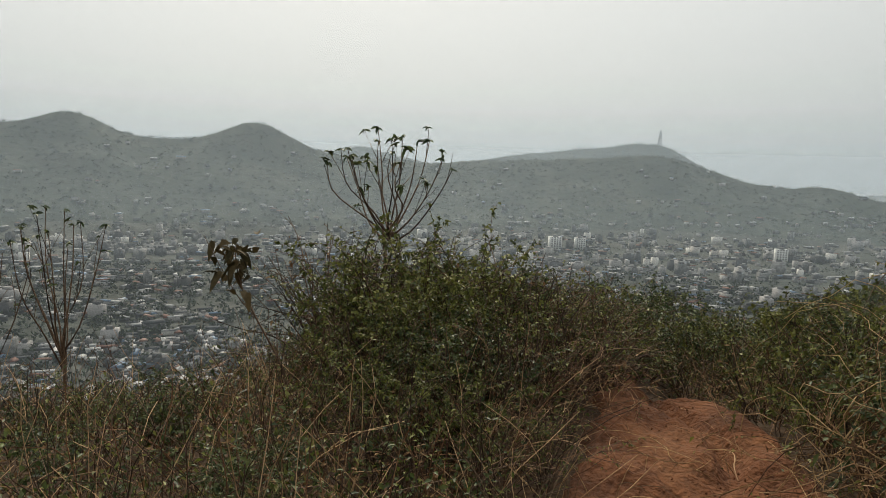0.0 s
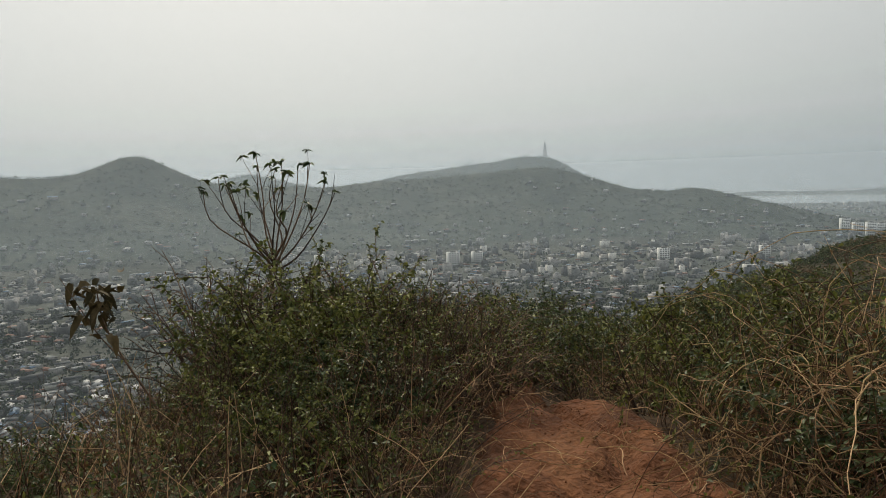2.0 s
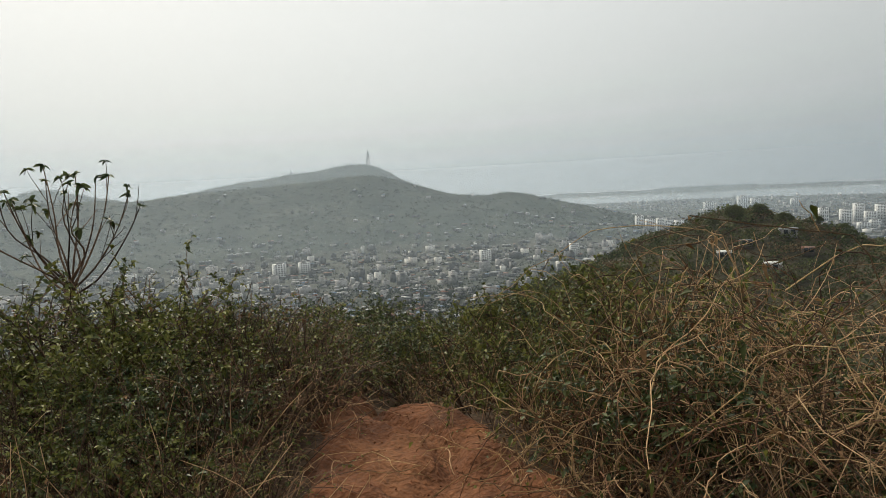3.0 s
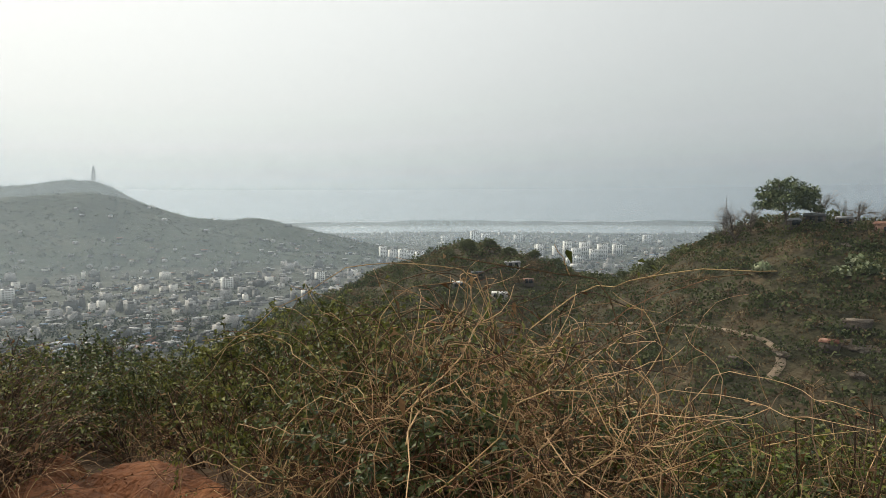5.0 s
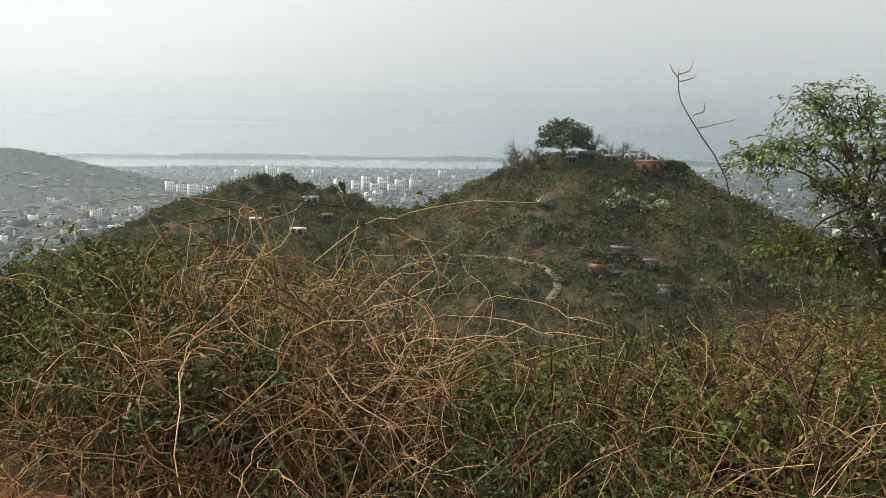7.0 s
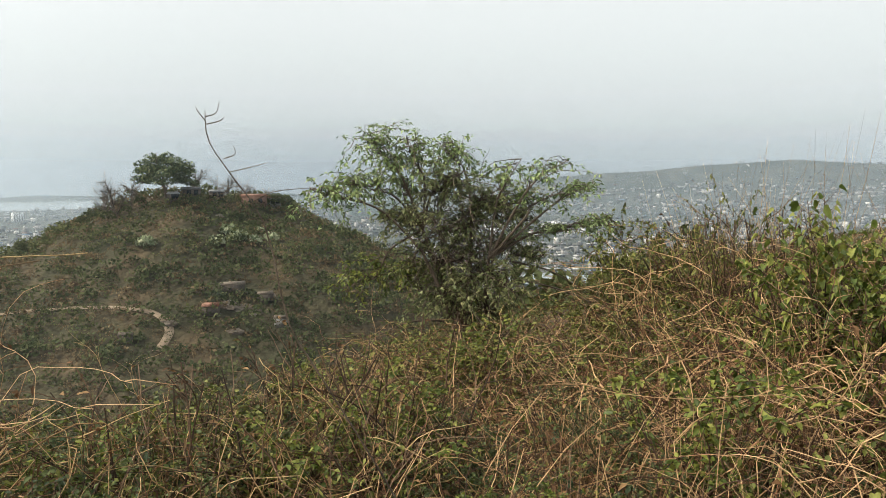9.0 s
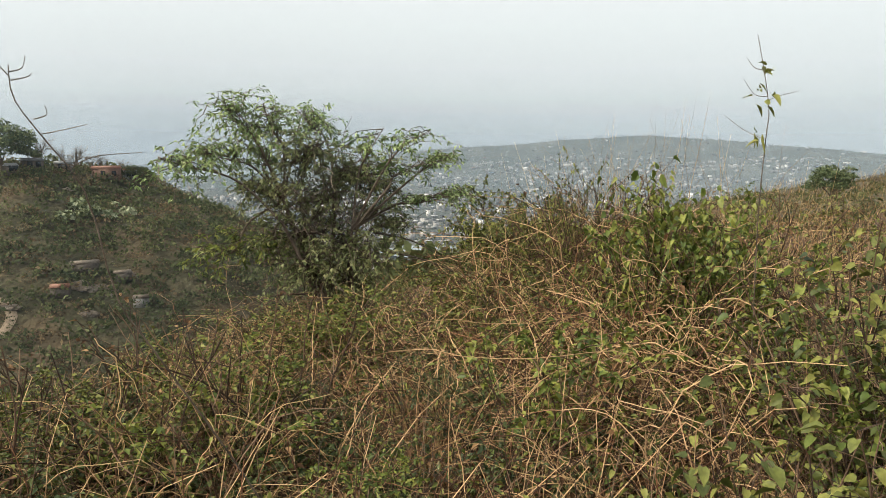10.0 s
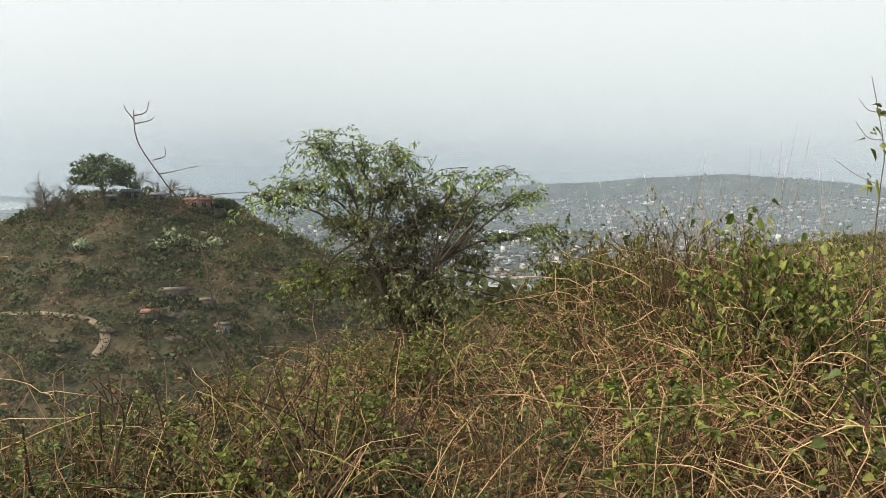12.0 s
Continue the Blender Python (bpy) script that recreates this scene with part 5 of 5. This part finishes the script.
BOX_V = np.array([(-1, -1, 0), (1, -1, 0), (1, 1, 0), (-1, 1, 0), (-1, -1, 1), (1, -1, 1), (1, 1, 1), (-1, 1, 1)], float)
BOX_F = np.array([(0, 1, 5, 4), (1, 2, 6, 5), (2, 3, 7, 6), (3, 0, 4, 7), (4, 5, 6, 7), (3, 2, 1, 0)])
# a pitched roof with thickness and eaves
GABLE_V = np.array([(-1, -1, 0), (1, -1, 0), (1, 1, 0), (-1, 1, 0), (-1, 0, 1), (1, 0, 1)], float)
GABLE_F4 = np.array([(0, 1, 5, 4), (2, 3, 4, 5), (3, 2, 1, 0)])
GABLE_F3 = np.array([(1, 2, 5), (3, 0, 4)])


def boxes(c, half, tall, turn, verts=BOX_V):
    n = len(c)
    v = verts[None] * np.stack([half[:, 0], half[:, 1], tall], -1)[:, None]
    ct, st = np.cos(turn)[:, None], np.sin(turn)[:, None]
    v = np.stack([v[..., 0] * ct - v[..., 1] * st, v[..., 0] * st + v[..., 1] * ct, v[..., 2]], -1) + c[:, None]
    return v.reshape(-1, 3)


def shifted(face, n, k):
    return (face[None] + (np.arange(n) * k)[:, None, None]).reshape(-1, face.shape[1])


def house(x, y, half, wall_h, turn, wall, roof, label, pitch=0.9, windows=2, name="house"):
    z = float(height(x, y))
    root = thing(name, label, "house", "hill houses", at=(x, y, z - 0.3))
    root.rotation_euler = (0, 0, turn)
    o = np.zeros((1, 3))
    hf = np.array([half])
    part("wall", raw_mesh("wall", boxes(o, hf, np.array([wall_h + 0.3]), np.zeros(1)), BOX_F, [wall]), root)
    part("roof", raw_mesh("roof", boxes(np.array([[0, 0, wall_h + 0.3]]), hf + min(0.35, 0.10 * half[0]), np.array([pitch]), np.zeros(1), GABLE_V), [GABLE_F4, GABLE_F3], [roof]), root)
    for side in (-1, 1):
        for i in range(windows):
            u = (i + 0.5) / windows * 2 - 1
            me = raw_mesh("window", boxes(np.array([[u * half[0] * 0.85, side * (half[1] + 0.02), 1.0]]), np.array([[0.45, 0.06]]), np.array([1.0]), np.zeros(1)), BOX_F, [GLASS])
            part("window", me, root)
    return root


for az, r, hf, wh, turn, wall, roof, label in (
        (72.2, 160, (3.2, 1.8), 2.2, 0.3, SHED, ROOF, "open dark shed under a grey sheet roof on the knoll"),
        (74.1, 162, (2.6, 1.6), 2.0, 0.2, SHED, ROOF, "small dark hut with a sheet roof on the knoll"),
        (70.9, 157, (1.8, 1.4), 1.9, 0.5, SHED, ROOF, "tiny hut in the shade of the large tree"),
        (76.9, 163, (4.6, 2.6), 2.6, 0.25, BRICK, ROOF_RED, "brick house with a rusty red roof on the knoll"),
        (78.5, 166, (2.2, 2.0), 2.4, 0.2, WALL, ROOF_RED, "pale house with a red roof on the knoll")):
    house(*spot(az, r), (hf[0] * 0.55, hf[1] * 0.6), wh * 0.85, turn + radians(-az), wall, roof, label, 0.55)
for az, dip, hf, wh, wall, roof, label in (
        (45.24, 6.9, (2.4, 1.6), 2.2, WALL, WHITE, "hut with a bright white sheet roof among trees"), (48.64, 7.8, (2.8, 1.8), 2.2, WALL, WHITE, "long hut with a shining white roof"),
        (49.7, 5.25, (3.0, 1.8), 2.4, WALL, ROOF, "hut with a grey roof under trees"), (46.8, 6.0, (2.2, 1.5), 2.0, SHED, ROOF, "small dark hut among trees"), (51.0, 6.6, (2.0, 1.4), 2.0, SHED, ROOF_RED, "small hut with a rusty roof"),
        (67.1, 12.3, (1.5, 1.0), 1.6, SHED, ROCK, "low hut with a white roof below the road"), (75.1, 9.0, (3.0, 1.4), 1.9, SHED, ROCK, "long low hut on the rocky bank"),
        (73.4, 10.6, (2.0, 1.4), 1.8, SHED, ROOF_RED, "hut with a rusty roof on the rocky bank"), (77.6, 9.8, (1.9, 1.2), 1.7, SHED, ROCK, "hut with a grey tin roof"),
        (78.8, 11.8, (1.7, 1.1), 1.7, WALL, ROCK, "low pale hut in the hollow")):
    x, y, z = on_slope(az, dip)
    house(x, y, (hf[0] * 0.62, hf[1] * 0.62), wh * 0.7, radians(-az + RNG.uniform(-20, 20)), wall, roof, label, 0.5, 0 if az > 60 else 2)

# the road that winds round the knoll
ROAD = material("dusty_track", [(0.15, 0.115, 0.08), (0.22, 0.17, 0.12), (0.28, 0.22, 0.16)], 0.4, 5, 0.95, 0.3)
line = curve_through([on_slope(a, d) for a, d in ((57.65, 9.5), (61.2, 9.35), (65.2, 9.5), (68.1, 9.9), (69.7, 10.6), (70.2, 11.7), (69.2, 13.2))], 90)
tan = unit(np.gradient(line, axis=0) * np.array([1, 1, 0]))
nor = np.stack([-tan[:, 1], tan[:, 0], 0 * tan[:, 0]], -1)
us = np.linspace(-1, 1, 7)
g = line[:, None] + nor[:, None] * us[None, :, None] * (0.60 + 0.30 * np.clip((np.arange(90) - 55) / 30, 0, 1))[:, None, None]
g[..., 2] = np.maximum(height(g[..., 0], g[..., 1]), line[:, None, 2]) + 0.18 - 0.3 * us ** 2
idx = np.arange(90 * 7).reshape(90, 7)
tagged(new("road", raw_mesh("road", g, np.stack([idx[:-1, :-1], idx[:-1, 1:], idx[1:, 1:], idx[1:, :-1]], -1).reshape(-1, 4), [ROAD], None, True)), "pale dusty track winding round the knoll", "road", kind="structure")

# bare rock and earth on the bank
for az, dip, s in ((74.6, 9.8, 1.4), (75.8, 10.2, 1.5), (73.2, 9.9, 1.1), (76.9, 10.6, 1.2), (75.2, 12.0, 1.0), (72.6, 8.6, 1.0), (71.8, 10.4, 0.9), (74.2, 2.9, 1.0), (72.4, 2.6, 0.9), (70.2, 11.0, 1.1), (78.2, 9.4, 1.2)):
    x, y, z = on_slope(az, dip)
    bm = bmesh.new()
    bmesh.ops.create_icosphere(bm, subdivisions=3, radius=1.0)
    for q in bm.verts:
        k = noise.noise(q.co * 1.6 + Vector((az, dip, 0))) * 0.35 + noise.noise(q.co * 4.5 + Vector((dip, az, 3))) * 0.14
        q.co = q.co * (1 + k)
        q.co.z = q.co.z * 0.62 + round(q.co.z * 3.2) / 3.2 * 0.12
    me = bpy.data.meshes.new("boulder")
    bm.to_mesh(me)
    bm.free()
    me.materials.append(ROCK)
    ob = tagged(new("boulder", me), "layered grey-brown rock outcrop on the knoll", "rock", "rock outcrops")
    ob.matrix_basis = pose(x, y, z - 0.45 * s, 0, 0, az * 37) @ Matrix.Diagonal((s * 1.5, s, s, 1))

# ---- the town ----
def town():
    x, y = places(23000, -62, 140, 330, 3500, False)
    r = np.hypot(x, y)
    z = height(x, y)
    az = np.degrees(np.arctan2(x, y))
    dens = rough(x, y, 130, 0) + 0.55
    keep = (z < PLAIN_Z + 12) & (dens > np.where(r < 650, 0.35, np.where(r < 900, 0.1, -0.15))) & (np.hypot(x - pond_c[0], y - pond_c[1]) > 75) & (z > PLAIN_Z - 2)
    hillside = (z >= PLAIN_Z + 12) & (r > 900) & (RNG.uniform(size=len(x)) < np.where(z < PLAIN_Z + 50, 0.45, 0.10)) & (z < PLAIN_Z + 150)
    # the built-up slopes to the south-east
    hillside |= (z >= PLAIN_Z + 12) & (az > 94) & (r > 500) & (RNG.uniform(size=len(x)) < 0.55) & (dens > 0.0)
    keep |= hillside
    x, y, z, r = x[keep], y[keep], z[keep], r[keep]
    n = len(x)
    turn = np.round(rough(x, y, 300, 1) * 3) * 0.35 + RNG.choice([0, math.pi / 2], n) + RNG.normal(size=n) * 0.08
    half = np.stack([RNG.uniform(2.4, 6.0, n), RNG.uniform(1.8, 3.3, n)], -1)
    tall = np.where(RNG.uniform(size=n) < np.where(r > 850, 0.20, 0.04), RNG.uniform(6.5, 14, n), RNG.uniform(2.4, 4.6, n))
    half = np.where((tall > 6)[:, None], half * RNG.uniform(1.0, 1.7, (n, 1)), half)
    tall = np.where(z > PLAIN_Z + 12, 4.0, tall)
    kind = RNG.choice([0, 1, 2, 3], n, p=[0.70, 0.10, 0.08, 0.12])
    flat = (tall > 7) | (kind == 3)
    order = np.argsort(r)
    single = np.zeros(n, bool)
    single[order[:170]] = True
    rest = ~single
    c = np.stack([x, y, z - 0.5], -1)
    bright = RNG.uniform(size=n) < np.where(r > 850, np.where(tall > 6, 0.40, 0.08), 0.02)
    for s, mat, nm in ((rest & ~bright, WALL, "town_walls"), (rest & bright, LIMEWASH, "limewashed_town_walls")):
        v = boxes(c[s], half[s], tall[s] + 0.5, turn[s])
        stuff(nm, v, shifted(BOX_F, int(s.sum()), 8), mat, "walls of countless pale houses in the hazy town", "houses")
    for k, mat, nm in ((0, ROOF, "town_iron_roofs"), (1, ROOF_RED, "town_red_roofs"), (2, ROOF_BLUE, "town_blue_roofs")):
        s = rest & ~flat & (kind == k)
        v = boxes(c[s] + np.stack([0 * tall[s], 0 * tall[s], tall[s] + 0.5], -1), half[s] + 0.4, half[s, 1] * 0.42, turn[s], GABLE_V)
        m = int(s.sum())
        stuff(nm, v, [shifted(GABLE_F4, m, 6), shifted(GABLE_F3, m, 6)], mat, "pitched sheet roofs of the town houses", "roofs")
    s = rest & flat
    v = boxes(c[s] + np.stack([0 * tall[s], 0 * tall[s], tall[s] + 0.5], -1), half[s] * 0.45, np.full(int(s.sum()), 2.2), turn[s])
    stuff("stair_heads", v, shifted(BOX_F, int(s.sum()), 8), WALL, "stair heads on flat concrete roofs", "roofs")
    for i in order[:170]:
        rf = (ROOF, ROOF_RED, ROOF_BLUE, ROOF)[int(kind[i])]
        house(x[i], y[i], tuple(half[i]), min(float(tall[i]), 6.0), float(turn[i]), WALL, rf, "small town house with a " + ("grey", "rusty red", "blue", "grey")[int(kind[i])] + " sheet roof", float(half[i, 1] * 0.42), 2, "town_house")
    # trees between the houses
    x, y = places(13000, -62, 140, 330, 3300, False)
    nx, ny = places(4200, -62, 60, 330, 850)
    x, y = np.concatenate([x, nx]), np.concatenate([y, ny])
    z = height(x, y)
    k = ((z < PLAIN_Z + 14) | ((x > 0) & (y < -0.05 * x) & (np.hypot(x, y) > 500))) & (z > PLAIN_Z - 2) & (np.hypot(x - pond_c[0], y - pond_c[1]) > 72)
    x, y, z = x[k], y[k], z[k]
    R = RNG.uniform(2.2, 5.5, len(x))
    v, f = clumps(np.stack([x, y, z + R * 0.6], -1), R, 12, 0.9)
    stuff("town_trees", v, f, WOODS, "dark trees between the houses of the town", "trees")
    # pale houses crowded on the slopes to the south-east
    x, y = places(3600, 92, 133, 1500, 2560)
    z = height(x, y)
    k = (z > PLAIN_Z + 3) & (rough(x, y, 170, 2) > -0.3) & (z < 1.6 - np.hypot(x, y) * 0.004 * RNG.uniform(0.5, 4.0, len(x)))
    x, y, z = x[k], y[k], z[k]
    n = len(x)
    half = np.stack([RNG.uniform(3.0, 6.5, n), RNG.uniform(2.5, 4.2, n)], -1)
    tall = RNG.uniform(3.2, 7.0, n)
    turn = RNG.uniform(0, 3.14, n)
    pale = RNG.uniform(size=n) < 0.10
    for s, mat, nm in ((pale, LIMEWASH, "slope_houses"), (~pale, WALL, "grey_slope_houses")):
        v = boxes(np.stack([x, y, z - 1.0], -1)[s], half[s], tall[s] + 1.0, turn[s])
        stuff(nm, v, shifted(BOX_F, int(s.sum()), 8), mat, "small flat-roofed houses crowded on the far slopes", "houses")
    # the wooded hills
    x, y = places(11000, -62, 44, 1150, 1800)
    z = height(x, y)
    bx, by = places(3200, -12, 24, 2180, 2400)
    x, y, z = np.concatenate([x, bx]), np.concatenate([y, by]), np.concatenate([z, height(bx, by)])
    k = z > PLAIN_Z + 10
    x, y, z = x[k], y[k], z[k]
    R = RNG.uniform(3.0, 7.0, len(x))
    v, f = clumps(np.stack([x, y, z - R * 0.25], -1), R, 14, 0.9, (0.18, 0.36))
    stuff("hill_woods", v, f, WOODS, "woods covering the far hills", "woods")


town()


def apartment_block(az, r, half, storeys, turn):
    x, y = spot(az, r)
    root = thing("apartment_block", "tall white apartment block in the hazy town", "building", "apartment blocks", at=(x, y, PLAIN_Z - 0.5))
    root.rotation_euler = (0, 0, turn)
    tall = storeys * 3.1
    o = np.zeros((1, 3))
    part("wall", raw_mesh("wall", boxes(o, np.array([half]), np.array([tall]), np.zeros(1)), BOX_F, [WHITE]), root)
    part("roof", raw_mesh("roof", boxes(np.array([[0, 0, tall]]), np.array([(half[0] * 0.4, half[1] * 0.5)]), np.array([3.0]), np.zeros(1)), BOX_F, [WALL]), root)
    for s in range(storeys):
        me = raw_mesh("window_row", np.concatenate([boxes(np.array([[u * half[0] * 0.8, side * half[1], s * 3.1 + 1.3]]), np.array([[half[0] * 0.13, 0.2]]), np.array([1.5]), np.zeros(1))
                                                    for u in (-0.85, -0.28, 0.28, 0.85) for side in (-1, 1)]), shifted(BOX_F, 8, 8), [GLASS])
        part("window_row", me, root)


for az, r, hf, st in ((39.0, 1560, (8, 7), 12), (39.8, 1580, (9, 7), 9), (40.6, 1540, (8, 7), 10), (41.2, 1550, (8, 7), 9), (42.0, 1600, (9, 7), 7), (53.4, 1620, (10, 8), 11), (54.2, 1650, (9, 8), 14), (54.9, 1630, (10, 8), 9),
                      (55.6, 1660, (11, 8), 13), (56.3, 1640, (9, 8), 8), (57.0, 1650, (11, 8), 12), (55.2, 1560, (9, 7), 5), (54.5, 1540, (10, 7), 4), (58.2, 1800, (12, 8), 9), (52.0, 1750, (9, 8), 10), (46.6, 2300, (14, 10), 14), (47.5, 2500, (14, 10), 9), (44.2, 2400, (14, 9), 8), (50.2, 2450, (14, 9), 8), (60.5, 2400, (14, 9), 9),
                      (33.8, 1130, (7, 6), 7), (26.5, 1080, (8, 6), 7), (9.5, 1060, (9, 7), 7), (11.5, 1090, (8, 6), 6), (96.5, 1500, (9, 8), 6), (93.0, 1400, (10, 8), 6), (101.5, 1700, (10, 8), 7)):
    apartment_block(az, r, hf, st, radians(-az) + 0.25)


# ---- masts ----
STEEL = material("galvanised_steel", [(0.16, 0.16, 0.17), (0.24, 0.24, 0.25)], 1.0, 8, 0.5, 0.1, metallic=0.6)


def lattice_mast(x, y, tall, wide, label, z=None):
    z = float(height(x, y)) if z is None else z
    root = thing("lattice_mast", label, "mast", "masts", at=(x, y, z - 1))
    q = np.array([(1, 1), (-1, 1), (-1, -1), (1, -1)], float)
    for cx, cy in q:
        ln = np.array([[(cx * wide * (1 - 0.85 * s), cy * wide * (1 - 0.85 * s), s * tall) for s in np.linspace(0, 1, 6)]])
        v, f = tubes(ln, np.full((1, 6), 0.011 * tall + 0.3), 4)
        part("leg", raw_mesh("leg", v, f, [STEEL]), root)
    seg = []
    for k in range(9):
        s0, s1 = k / 9, (k + 1) / 9
        for i in range(4):
            a, b = q[i], q[(i + 1) % 4]
            seg.append([(a[0] * wide * (1 - 0.85 * s0), a[1] * wide * (1 - 0.85 * s0), s0 * tall), (b[0] * wide * (1 - 0.85 * s1), b[1] * wide * (1 - 0.85 * s1), s1 * tall)])
            seg.append([(a[0] * wide * (1 - 0.85 * s1), a[1] * wide * (1 - 0.85 * s1), s1 * tall), (b[0] * wide * (1 - 0.85 * s1), b[1] * wide * (1 - 0.85 * s1), s1 * tall)])
    v, f = tubes(np.array(seg, float), np.full((len(seg), 2), 0.4), 3)
    part("bracing", raw_mesh("bracing", v, f, [STEEL]), root)
    ln = np.array([[(0, 0, tall), (0, 0, tall * 1.06), (0, 0, tall * 1.13)]], float)
    v, f = tubes(ln, np.full((1, 3), 0.6), 5)
    part("aerial", raw_mesh("aerial", v, f, [STEEL]), root)


lattice_mast(*spot(17.25, 2350), 46, 6.0, "tall steel lattice mast on the hilltop")
lattice_mast(*spot(11.0, 2350), 18, 1.6, "short steel mast on the ridge")
lattice_mast(*spot(8.8, 2350), 14, 1.4, "thin steel mast on the ridge")
lattice_mast(*spot(46.0, 3330), 42, 4.5, "distant hazy tower beside the river", PLAIN_Z)

# ---- haze: thin lit sheets tinted to imitate aerosol, between the near and far hills ----
def haze_material(amount):
    m = bpy.data.materials.new("haze")
    m.use_nodes = True
    n, l = m.node_tree.nodes, m.node_tree.links
    n.clear()
    out = n.new("ShaderNodeOutputMaterial")
    clear, back, fwd = n.new("ShaderNodeBsdfTransparent"), n.new("ShaderNodeBsdfDiffuse"), n.new("ShaderNodeBsdfTranslucent")
    # the sheet's own grey-blue tint carries the haze colour
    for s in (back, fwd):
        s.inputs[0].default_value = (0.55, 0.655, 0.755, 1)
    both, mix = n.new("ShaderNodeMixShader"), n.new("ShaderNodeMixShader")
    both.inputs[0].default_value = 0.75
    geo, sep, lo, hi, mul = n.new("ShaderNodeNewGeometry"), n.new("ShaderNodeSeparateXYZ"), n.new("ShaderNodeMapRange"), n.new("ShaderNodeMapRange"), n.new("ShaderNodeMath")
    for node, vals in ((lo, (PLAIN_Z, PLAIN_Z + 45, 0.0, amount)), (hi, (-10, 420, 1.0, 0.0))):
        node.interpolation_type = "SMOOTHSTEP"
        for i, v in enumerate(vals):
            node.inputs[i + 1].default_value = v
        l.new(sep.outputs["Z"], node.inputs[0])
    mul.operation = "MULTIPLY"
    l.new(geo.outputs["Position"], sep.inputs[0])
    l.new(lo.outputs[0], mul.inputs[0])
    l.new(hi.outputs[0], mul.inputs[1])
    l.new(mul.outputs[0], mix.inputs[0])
    l.new(back.outputs[0], both.inputs[1])
    l.new(fwd.outputs[0], both.inputs[2])
    l.new(clear.outputs[0], mix.inputs[1])
    l.new(both.outputs[0], mix.inputs[2])
    l.new(mix.outputs[0], out.inputs[0])
    return m


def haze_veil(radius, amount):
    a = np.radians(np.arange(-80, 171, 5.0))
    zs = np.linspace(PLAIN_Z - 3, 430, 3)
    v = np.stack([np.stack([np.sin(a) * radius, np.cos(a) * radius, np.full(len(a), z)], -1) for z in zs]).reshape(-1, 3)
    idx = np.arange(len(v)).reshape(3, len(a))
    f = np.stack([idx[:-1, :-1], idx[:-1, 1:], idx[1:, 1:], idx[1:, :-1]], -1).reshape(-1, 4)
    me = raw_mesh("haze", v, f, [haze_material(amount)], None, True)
    ob = tagged(new("haze", me), "thin grey-blue see-through sheet imitating haze over the valley", "haze", "valley haze", "structure")
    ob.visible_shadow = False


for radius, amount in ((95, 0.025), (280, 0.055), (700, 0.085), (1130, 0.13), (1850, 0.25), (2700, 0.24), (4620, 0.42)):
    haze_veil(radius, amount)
